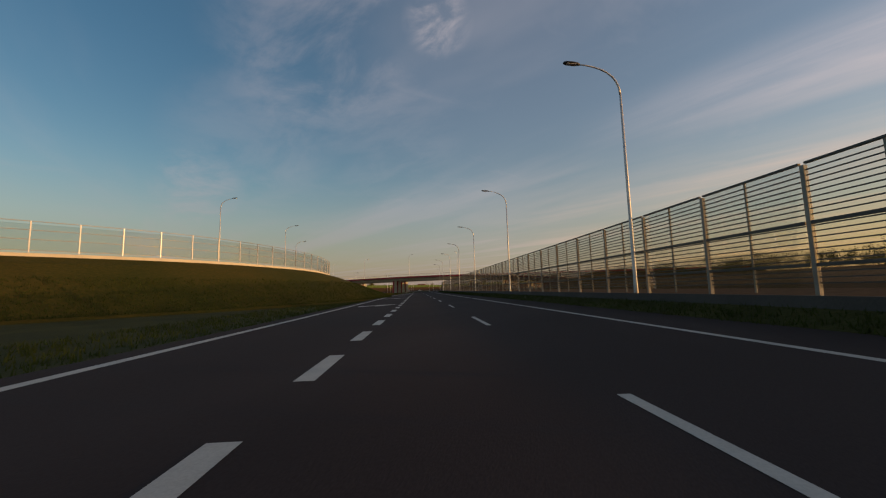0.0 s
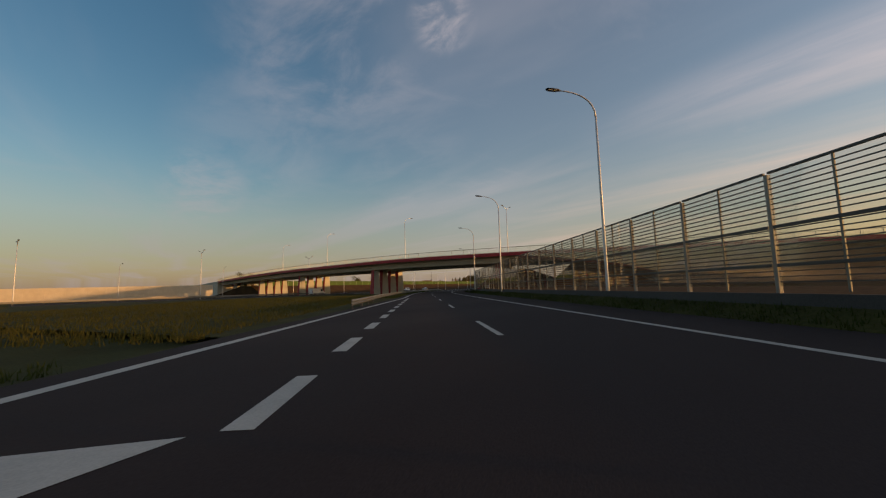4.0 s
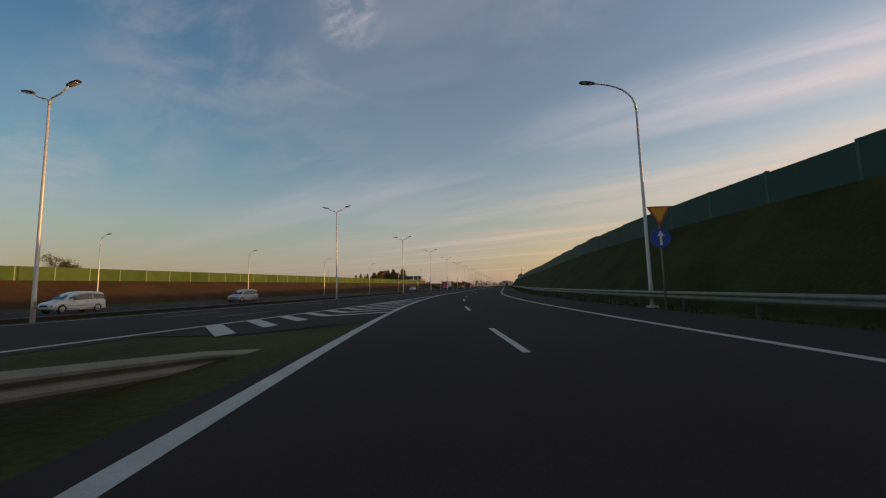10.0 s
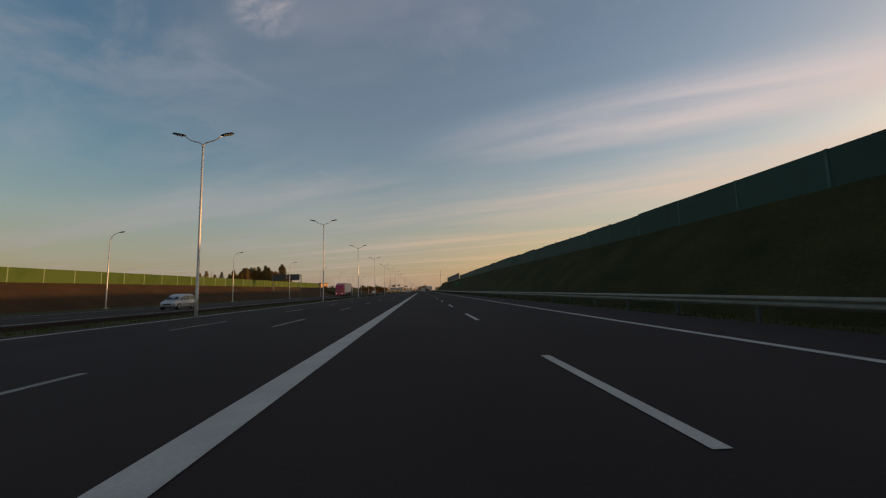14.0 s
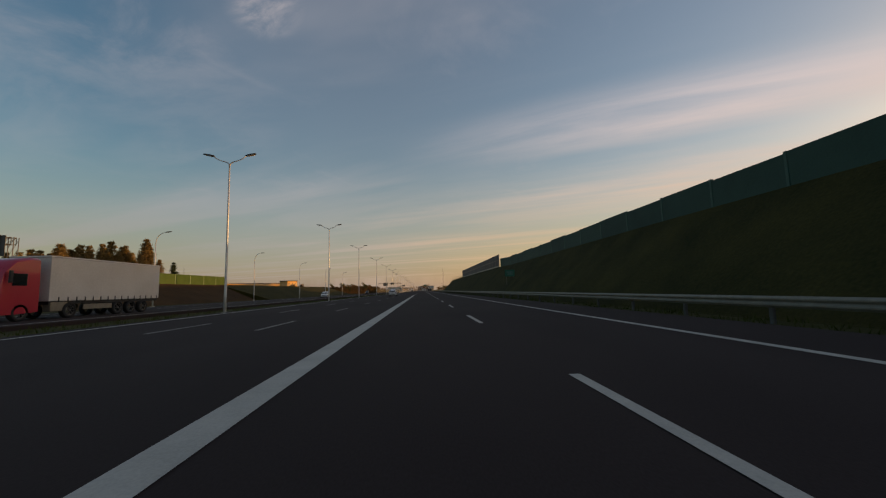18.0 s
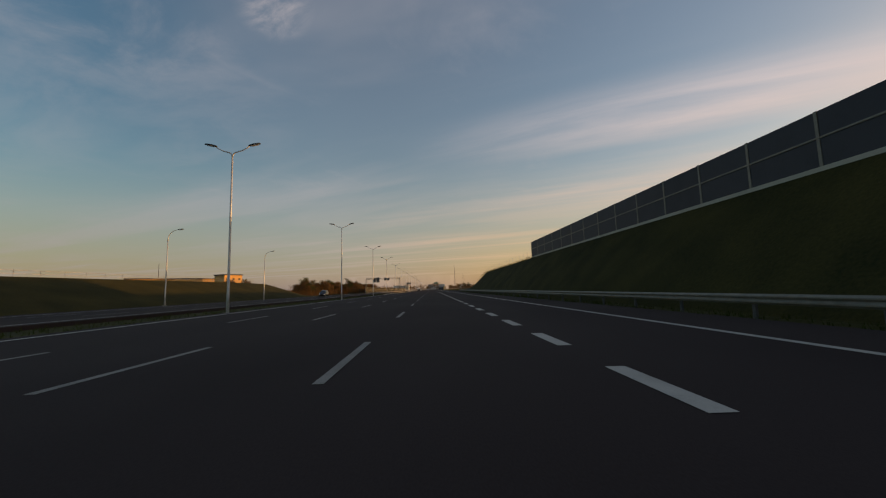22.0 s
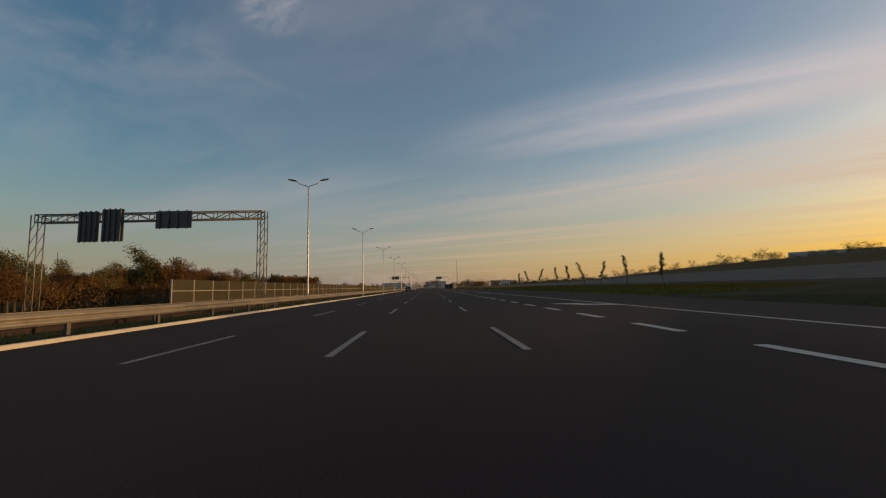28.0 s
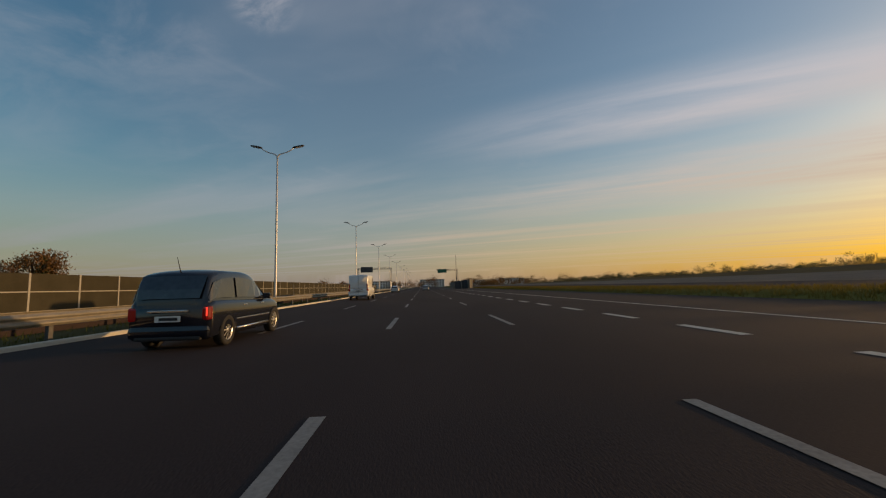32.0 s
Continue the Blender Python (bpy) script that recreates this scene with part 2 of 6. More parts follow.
def tube_mesh(name, pts, radii, mat, sides=10):
    """A round bar along points, with a radius at each."""
    verts, faces = [], []
    pts = [Vector(q) for q in pts]
    for i, q in enumerate(pts):
        d = (pts[min(i + 1, len(pts) - 1)] - pts[max(i - 1, 0)]).normalized()
        a = d.cross(Vector((0, 1, 0)) if abs(d.y) < 0.9 else Vector((1, 0, 0))).normalized()
        b = d.cross(a)
        for k in range(sides):
            w = 2 * math.pi * k / sides
            verts.append(q + (a * math.cos(w) + b * math.sin(w)) * radii[i])
    for i in range(len(pts) - 1):
        for k in range(sides):
            k2 = (k + 1) % sides
            faces.append((i * sides + k, i * sides + k2, (i + 1) * sides + k2, (i + 1) * sides + k))
    faces.append(tuple(range(sides - 1, -1, -1)))
    faces.append(tuple((len(pts) - 1) * sides + k for k in range(sides)))
    return mesh_of(name, verts, faces, mat, True)


class Way:
    """A smooth line through points (x, y, z); at(s, off) gives a place off metres to its right and the heading."""
    def __init__(self, pts):
        q = [Vector((*c, 0)) if len(c) == 2 else Vector(c) for c in pts]
        q = [q[0] * 2 - q[1]] + q + [q[-1] * 2 - q[-2]]
        out = []
        for i in range(1, len(q) - 2):
            n = max(2, int((q[i + 1] - q[i]).length / 1.0))
            for k in range(n):
                u = k / n
                out.append(0.5 * (2 * q[i] + (q[i + 1] - q[i - 1]) * u + (2 * q[i - 1] - 5 * q[i] + 4 * q[i + 1] - q[i + 2]) * u * u
                                  + (3 * q[i] - q[i - 1] - 3 * q[i + 1] + q[i + 2]) * u ** 3))
        out.append(q[-2])
        self.p = np.array([tuple(v) for v in out])
        step = np.hypot(np.diff(self.p[:, 0]), np.diff(self.p[:, 1]))
        self.s = np.concatenate([[0], np.cumsum(step)])
        self.zero = 0.0
        self.long = float(self.s[-1])

    def at(self, s, off=0.0, up=0.0):
        s = s + self.zero
        x, y, z = (float(np.interp(s, self.s, self.p[:, k])) for k in range(3))
        x1, y1 = (float(np.interp(s + 0.6, self.s, self.p[:, k])) for k in range(2))
        x0, y0 = (float(np.interp(s - 0.6, self.s, self.p[:, k])) for k in range(2))
        h = math.atan2(y1 - y0, x1 - x0)
        return Vector((x + off * math.sin(h), y - off * math.cos(h), z + up)), h

    def stand(self, s, off=0.0, up=0.0):
        """y runs along the way, x to its right."""
        v, h = self.at(s, off, up)
        return Matrix.Translation(v) @ Matrix.Rotation(h - math.pi / 2, 4, "Z")


def sweep(name, way, profile, s0, s1, mat, step=3.0, closed=True, smooth=False):
    """Draws a cross-section [(right, up), ...] along a way; each entry may be a function of s."""
    n = max(1, int(round((s1 - s0) / step)))
    verts, faces, k = [], [], len(profile)
    for i in range(n + 1):
        s = s0 + (s1 - s0) * i / n
        for r, u in profile:
            verts.append(way.at(s, r(s) if callable(r) else r, u(s) if callable(u) else u)[0])
    for i in range(n):
        for j in range(k if closed else k - 1):
            j2 = (j + 1) % k
            faces.append((i * k + j, i * k + j2, (i + 1) * k + j2, (i + 1) * k + j))
    if closed:
        faces.append(tuple(range(k - 1, -1, -1)))
        faces.append(tuple(n * k + j for j in range(k)))
    return mesh_of(name, verts, faces, mat, smooth)


def between(*pairs):
    """A function that runs straight between (s, value) pairs."""
    xs, ys = [q[0] for q in pairs], [q[1] for q in pairs]
    return lambda s: float(np.interp(s, xs, ys))


# ---- the lines of the plan ----
B = Vector((-math.sin(radians(26.5)), math.cos(radians(26.5))))
RAMP = Way([(111.3 - B.x * 160, -B.y * 160), (111.3 - B.x * 60, -B.y * 60), (111.3, 0), (100.3, 21.9), (88.9, 44.1), (77.1, 67.0), (65.0, 90.7), (52.7, 114.6), (40.6, 138.3), (29.4, 161.1),
            (20.0, 183.3), (12.5, 205.2), (6.9, 226.9), (2.9, 248.6), (0.7, 269.8), (0.0, 290.2), (0.0, 311.0), (0.0, 360.0), (0.0, 460.0), (0.0, 700.0), (0.0, 1000.0), (0.0, 1700.0)])
RAMP.zero = 160.0
S_OF_Y = RAMP.long - 160.0 - 1700.0          # on the straight, s = y + S_OF_Y


def bend(y):
    """How far the main road lies left of its straight line."""
    y = max(y, 150.0)
    if y > 215.0:
        return 6.0e-4 * max(0.0, 292.0 - y) ** 2
    return 3.56 + 0.0924 * (215.0 - y) + 0.00129 * (215.0 - y) ** 2


ym = [150 - 20 * k for k in range(20, 0, -1)] + [150 + 10 * k for k in range(16)] + [320, 360, 460, 700, 1000, 1700]
MAIN = Way([(-14.6 - bend(y) - (0.261 * (150 - y) if y < 150 else 0), y) for y in ym])
MAIN.zero = float(np.interp(300.0, MAIN.p[:, 1], MAIN.s)) - 300.0    # s = y on the straight

# ---- ground and roads ----
GZ = -0.22


def structure(ob, label, category="road"):
    return tagged(ob, label, category, kind="structure")


gv, gf, GN = [], [], 60
gx = [-2600 + 5200 * i / GN for i in range(GN + 1)]
for j in range(GN + 1):
    for i in range(GN + 1):
        gv.append((gx[i], gx[j] + 500, GZ))
for j in range(GN):
    for i in range(GN):
        a = j * (GN + 1) + i
        gf.append((a, a + 1, a + GN + 2, a + GN + 1))
ground = structure(put("ground", mesh_of("ground", gv, gf, GRASS)), "dull green evening grassland reaching the horizon", "ground")

left_edge = between((-150, -6.3), (95, -6.3), (150, -2.9), (252, -2.9), (258, -2.25), (276, -2.25), (S_OF_Y + 282, -1.9), (S_OF_Y + 304, -1.2), (1900, -1.2))
rise = between((-150, 0.004), (S_OF_Y + 284, 0.004), (S_OF_Y + 304, 0.0), (1900, 0.0))
right_edge = between((-150, 9.1), (S_OF_Y + 640, 9.1), (S_OF_Y + 685, 14.6), (1900, 14.6))
road_main = structure(put("road_main", sweep("road_main", MAIN, [(0.9, 0), (13.4, 0), (13.4, GZ - 0.1), (0.9, GZ - 0.1)], -120, 1690, ASPHALT, 6)),
                      "dark grey asphalt of a three-lane expressway")
road_opposite = structure(put("road_opposite", sweep("road_opposite", MAIN, [(-19.0, 0), (-4.6, 0), (-4.6, GZ - 0.1), (-19.0, GZ - 0.1)], -120, 1690, ASPHALT, 6)),
                          "dark grey asphalt of the oncoming carriageway")
road_ramp = structure(put("road_ramp", sweep("road_ramp", RAMP, [(left_edge, rise), (right_edge, rise), (right_edge, GZ - 0.1), (left_edge, GZ - 0.1)], -150, 1700, ASPHALT, 4)),
                      "dark grey asphalt of a slip road joining the expressway")

gv = []
for y in (237, 239, 241, 243.5, 246, 250, 255, 260, 265, 270, 276, 284, 288):
    a = MAIN.at(y, 13.2)[0]
    b = RAMP.at(float(np.interp(y, RAMP.p[:, 1], RAMP.s)) - 160, -1.7)[0]
    k = min(1.0, max(0.45, (y - 234) / 7))
    gv += [(a.x, a.y, -0.004), (a.x + (b.x - a.x) * k, a.y + (b.y - a.y) * k, -0.004)]
road_gore = structure(put("road_gore", mesh_of("road_gore", gv, [(2 * i, 2 * i + 1, 2 * i + 3, 2 * i + 2) for i in range(len(gv) // 2 - 1)], ASPHALT)), "dark asphalt wedge where the two roads meet")

gv = []
for y in range(100, 250, 5):
    a = MAIN.at(y, 13.3)[0]
    b = RAMP.at(float(np.interp(y, RAMP.p[:, 1], RAMP.s)) - 160, left_edge(float(np.interp(y, RAMP.p[:, 1], RAMP.s)) - 160) + 0.12)[0]
    gv += [(a.x + (b.x - a.x) * k / 8, a.y + (b.y - a.y) * k / 8, -0.012 if k in (0, 8) else -0.022) for k in range(9)]
gore_verge = structure(put("gore_verge", mesh_of("gore_verge", gv, [(9 * i + k, 9 * i + k + 1, 9 * i + k + 10, 9 * i + k + 9) for i in range(len(gv) // 9 - 1) for k in range(8)], GRASS)), "dull green grass wedge between the two roads", "verge")


def stripe(name, way, off, s0, s1, width, up, parent, step=4.0):
    o = off if callable(off) else (lambda s: off)
    me = sweep(name, way, [(lambda s: o(s) - width / 2, up), (lambda s: o(s) + width / 2, up)], s0, s1, PAINT, step, closed=False)
    return put(name, me, parent, label="white painted line")


def dashes(way, off, s0, s1, length, gap, width, up, parent, mat=PAINT):
    me = mesh_of("lane_dash", [(-width / 2, 0, 0), (width / 2, 0, 0), (width / 2, length, 0), (-width / 2, length, 0)], [(0, 1, 2, 3)], mat)
    s = s0
    while s < s1:
        put("lane_dash", me, parent, way.stand(s, off, up))
        s += length + gap


def keyed_dashes(way, off, keys, n0, n1, length, width, up, parent, mat=PAINT):
    """Dashes whose starts follow (count, s) keys, as the crews painted them."""
    me = mesh_of("lane_dash", [(-width / 2, 0, 0), (width / 2, 0, 0), (width / 2, length, 0), (-width / 2, length, 0)], [(0, 1, 2, 3)], mat)
    f = between(*keys)
    for n in range(n0, n1):
        k0, k1 = keys[0], keys[-1]
        s = f(n) if k0[0] <= n <= k1[0] else (k0[1] + (n - k0[0]) * 11.6 if n < k0[0] else k1[1] + (n - k1[0]) * 11.2)
        put("lane_dash", me, parent, way.stand(s, off(s) if callable(off) else off, up))


Z1, Z2 = 0.009, 0.005
MAIN_KEYS = [(0, 302.1), (8, 393.0), (12, 439.4), (32, 663.3), (42, 772.3)]
RAMP_KEYS = [(0, 11.8), (4, 60.2), (10, 136.0), (18, 233.9), (26, S_OF_Y + 302.1), (34, S_OF_Y + 393.0), (38, S_OF_Y + 439.4)]
stripe("edge_line", RAMP, between((-150, -5.5), (95, -5.5), (148, -2.1), (400, -2.0)), -150, S_OF_Y + 277, 0.26, Z1, road_ramp)
stripe("edge_line", RAMP, between((-150, 6.55), (120, 6.2), (170, 5.9), (290, 6.1), (1700, 6.2)), -150, 1500, 0.22, Z1, road_ramp)
dashes(RAMP, -1.55, -38.8, 146, 2.0, 2.0, 0.28, Z1, road_ramp)
keyed_dashes(RAMP, between((0, 2.1), (60, 2.0), (130, 1.8), (180, 1.58), (265, 1.65), (310, 1.88)), RAMP_KEYS, -4, 43, 3.8, 0.15, Z1, road_ramp)
dashes(RAMP, 2.0, S_OF_Y + 497.0, S_OF_Y + 900, 2.0, 2.0, 0.28, Z1, road_ramp)
stripe("wide_line", MAIN, 12.62, 255, 494, 0.42, Z1, road_main)
keyed_dashes(MAIN, 12.62, MAIN_KEYS, 18, 62, 3.8, 0.15, Z1, road_main, WORN_PAINT)
keyed_dashes(MAIN, 9.13, MAIN_KEYS, -14, 62, 3.8, 0.15, Z2, road_main, WORN_PAINT)
keyed_dashes(MAIN, 5.67, MAIN_KEYS, -14, 62, 3.8, 0.15, Z2, road_main, WORN_PAINT)
stripe("edge_line", MAIN, 1.75, -100, 632, 0.22, Z2, road_main)
stripe("edge_line", MAIN, 12.62, -100, 255, 0.26, Z2, road_main)
dashes(MAIN, -9.3, 120, 800, 4.0, 8.0, 0.15, Z2, road_opposite, WORN_PAINT)
dashes(MAIN, -12.8, 120, 800, 4.0, 8.0, 0.15, Z2, road_opposite, WORN_PAINT)
stripe("edge_line", MAIN, -5.6, -100, 1500, 0.2, Z2, road_opposite)
stripe("edge_line", MAIN, -16.3, -100, 1500, 0.2, Z2, road_opposite)


# ---- guard rails ----
POST_STEEL = node_mat("weathered_post", (0.06, 0.058, 0.055), (0.12, 0.115, 0.11), 0.7, 0.2, 3, 40)
BEAM = [(0, 0.31), (0.03, 0.31), (0.085, 0.38), (0.085, 0.42), (0.03, 0.48), (0.03, 0.5), (0.085, 0.56), (0.085, 0.6), (0.03, 0.67), (0.0, 0.67),
        (0.0, 0.65), (0.06, 0.59), (0.06, 0.57), (0.0, 0.51), (0.0, 0.47), (0.06, 0.41), (0.06, 0.39), (0.0, 0.33)]
POST = box_mesh("post", 0.1, 0.14, 0.95, POST_STEEL, 0.008, GZ - 0.1)


def guard_rail(way, off, s0, s1, face, gap=4.0, up=0.0, sink=lambda s: 0.0):
    """A W-beam on posts; face: 1 when the beam looks to the way's right, -1 to its left."""
    ob = empty("guard_rail", way.stand((s0 + s1) / 2, off(s0) if callable(off) else off, GZ))
    tagged(ob, "galvanised steel W-beam guard rail on posts in the verge", "guard rail", "roadside guard rails")
    inv = ob.matrix_world.inverted()
    o = off if callable(off) else (lambda s: off)
    me = sweep("rail", way, [((lambda s, r=r: o(s) + face * r), (lambda s, u=u: u + up - sink(s))) for r, u in BEAM], s0, s1, STEEL, 4)
    put("rail", me, ob, inv)
    s = s0 + 1.0
    while s < s1:
        put("post", POST, ob, inv @ way.stand(s, o(s) - face * 0.09, up - sink(s)))
        s += gap
    return ob


guard_rail(RAMP, between((124, -4.0), (134, -4.2), (142, -4.5), (251, -4.5), (255, -4.1), (261, -3.1)), 124, 261, 1, up=-0.07, sink=between((254, 0), (261, 0.95)))
guard_rail(RAMP, between((180, 10.2), (215, 10.4), (290, 10.9), (700, 10.9)), 178, S_OF_Y + 660, -1)
guard_rail(MAIN, -3.4, 60, 190, -1, 8.0)
guard_rail(MAIN, -3.4, 604, 1100, -1, 8.0)
guard_rail(MAIN, -0.3, 608, 1100, 1, up=0.04)
guard_rail(MAIN, 0.3, 20, 186, 1)

# ---- street lamps ----
def bezier(a, b, c, d, n):
    a, b, c, d = map(Vector, (a, b, c, d))
    return [a * (1 - u) ** 3 + b * 3 * u * (1 - u) ** 2 + c * 3 * u * u * (1 - u) + d * u ** 3 for u in (k / n for k in range(n + 1))]


def lamp_head_mesh():
    bm = bmesh.new()
    prof = [(-0.05, 0.05, 0.05), (0.08, 0.13, 0.08), (0.4, 0.17, 0.09), (0.72, 0.15, 0.07), (0.82, 0.08, 0.04)]
    rings = []
    for x, w, h in prof:
        rings.append([bm.verts.new((x, w * math.cos(a), (h if math.sin(a) > 0 else 0.05) * math.sin(a))) for a in (2 * math.pi * k / 10 for k in range(10))])
    for r0, r1 in zip(rings, rings[1:]):
        for k in range(10):
            bm.faces.new((r0[k], r0[(k + 1) % 10], r1[(k + 1) % 10], r1[k]))
    bm.faces.new(rings[0][::-1]), bm.faces.new(rings[-1])
    bmesh.ops.recalc_face_normals(bm, faces=bm.faces[:])
    me = bpy.data.meshes.new("head")
    bm.to_mesh(me)
    bm.free()
    me.materials.append(HEAD)
    me.shade_smooth()
    return me


LAMP_HEAD = lamp_head_mesh()
LENS = node_mat("lamp_lens", (0.5, 0.5, 0.48), (0.6, 0.6, 0.58), 0.2, 0, 3, 20)
LENS_ME = box_mesh("lens", 0.5, 0.22, 0.03, LENS, 0.01)


def street_lamp(arms, height, reach, label, drop=1.7, tilt=6):
    """A tapered steel pole; each arm is +1 (to its right) or -1."""
    ob = empty("street_lamp")
    tagged(ob, label, "street lamp")
    neck = height - drop
    put("base_plate", box_mesh("base_plate", 0.45, 0.45, 0.12, CONCRETE, 0.02, GZ), ob)
    put("pole", tube_mesh("pole", [(0, 0, GZ), (0, 0, 1.2), (0, 0, 1.25), (0, 0, neck * 0.6), (0, 0, neck)], [0.105, 0.1, 0.09, 0.075, 0.055], LAMP_STEEL, 12), ob)
    put("hatch", box_mesh("hatch", 0.02, 0.09, 0.4, STEEL, 0.004, 0.6), ob, pose(0.1, 0, 0))
    for a in arms:
        pts = bezier((0, 0, neck), (0, 0, neck + 0.7 * drop), (a * reach * 0.35, 0, height - 0.12 - 0.09 * (tilt - 6)), (a * reach * 0.75, 0, height - 0.02), 8)
        arm = put("arm", tube_mesh("arm", pts, [0.055 - 0.0025 * k for k in range(9)], LAMP_STEEL, 8), ob)
        h = put("head", LAMP_HEAD, ob, pose(a * (reach * 0.75 - 0.05), 0, height - 0.02, 0, -tilt if a > 0 else tilt, 0) @ pose(0, 0, 0, 0, 0, 0 if a > 0 else 180), "dark grey luminaire")
        put("lens", LENS_ME, h, pose(0.42, 0, -0.065))
    return ob


double = street_lamp((1, -1), 12.0, 1.65, "tall galvanised street lamp with two raised arms in the median", 0.9, 12)
first = True
for y in (121, 152, 183, 211.5, 242.3, 273.8, 306, 336.5, 368.5, 401, 433, 465, 494, 529, 563, 596, 628, 660, 693, 724.5, 756.3, 789.5, 824, 857, 890, 923, 956, 989, 1022, 1055, 1088, 1121):
    m = MAIN.stand(y + (0.8 if y > 600 else 0.0), -0.1 if y < 400 else (-0.25 if y < 600 else -0.7))
    if first:
        double.matrix_world, first = m, False
        double["group"] = "median street lamps"
    else:
        copy_thing(double, m)
single = street_lamp((-1,), 12.7, 2.9, "tall galvanised street lamp with one curved arm beside the road")
single["group"] = "slip road street lamps"
single.matrix_world = RAMP.stand(18.3, 10.65)
for s in (-8, 44.0, 70.3, 96.6, 123.0, 149.4, 175.8, 208.5, 241.5, 270.0):
    copy_thing(single, RAMP.stand(s, 10.65 if s < 140 else (10.1 if s < 190 else 11.0)) @ Matrix.Diagonal((1, 1, 1 if s < 190 else 0.93, 1)))
far = street_lamp((1,), 10.7, 1.9, "slim steel street lamp beside the far carriageway")
far["group"] = "far street lamps"
FARLINE = Way([(-82, 60), (-72, 120), (-64, 190), (-57.5, 256), (-51.5, 312), (-45, 368), (-40.5, 420), (-38.8, 469), (-38.3, 520), (-38.3, 600), (-38.3, 720)])
far_s = lambda y: float(np.interp(y, FARLINE.p[:, 1], FARLINE.s))
far.matrix_world = FARLINE.stand(far_s(589))
for y in [557 - 32 * k for k in range(5)] + [398.5 - 30.5 * k for k in range(11)]:
    copy_thing(far, FARLINE.stand(far_s(y)))

# ---- flyover ----
DECK = Way([(-300, 300, 4.0), (-220, 266, 5.6), (-150, 236, 6.9), (-90, 208, 7.6), (-39, 185.8, 7.95), (-2, 172.7, 7.9), (22, 167.1, 7.9), (45, 165.7, 7.8), (70, 167.8, 7.65), (110, 172, 7.3), (170, 184, 6.8)])
DS = lambda x: float(np.interp(x, DECK.p[:, 0], DECK.s))
flyover = empty("flyover", pose(10, 175, 0))
tagged(flyover, "pale concrete road flyover with a red painted edge beam", "bridge")
FI = flyover.matrix_world.inverted()
d0, d1 = DS(-118), DS(165)
put("deck", sweep("deck", DECK, [(-0.1, 0), (-13.4, 0), (-13.4, -0.6), (-12.4, -0.95), (-12.0, -2.15), (-10.4, -2.15), (-10.1, -1.1), (-7.9, -1.1), (-7.6, -2.1), (-6.0, -2.1), (-5.7, -1.1), (-3.9, -1.1), (-3.6, -1.95), (-1.9, -1.9), (-1.65, -0.85), (-0.1, -0.6)],
                  d0, d1, CONCRETE, 3), flyover, FI)
for off, nm in ((-0.1, 1), (-13.65, -1)):
    put("edge_beam", sweep("edge_beam", DECK, [(off, 0.08), (off + 0.25, 0.08), (off + 0.25, -0.64), (off, -0.64)], d0, d1, RED, 3), flyover, FI, "deep red painted edge beam")
PALE_RAIL = node_mat("pale_rail", (0.27, 0.25, 0.19), (0.36, 0.34, 0.26), 0.5, 0.2, 3, 30)
RAIL_POST = box_mesh("railing_post", 0.09, 0.07, 1.02, PALE_RAIL, 0.005, 0.06)
railing = put("railing", sweep("railing", DECK, [(-0.02, 1.05), (0.07, 1.05), (0.07, 1.13), (-0.02, 1.13)], d0, d1, STEEL, 3), flyover, FI, "grey steel hand rail")
put("lower_rail", sweep("lower_rail", DECK, [(0, 0.16), (0.05, 0.16), (0.05, 0.21), (0, 0.21)], d0, d1, PALE_RAIL, 3), flyover, FI)
s, bv, bf = d0, [], []
while s < d1:
    put("railing_post", RAIL_POST, flyover, FI @ DECK.stand(s, 0.02))
    for q in range(1, 14):
        m, b = FI @ DECK.stand(s + q * 0.2, 0.025), len(bv)
        bv += [m @ Vector((x, y_, z)) for x in (-0.006, 0.006) for y_ in (-0.006, 0.006) for z in (0.2, 1.06)]
        bf += [tuple(b + k for k in f) for f in ((0, 1, 3, 2), (4, 6, 7, 5), (0, 4, 5, 1), (2, 3, 7, 6))]
    s += 2.8
tagged(put("infill", mesh_of("infill", bv, bf, PALE_RAIL), flyover, None, "pale upright bars of the railing"), kind="stuff")
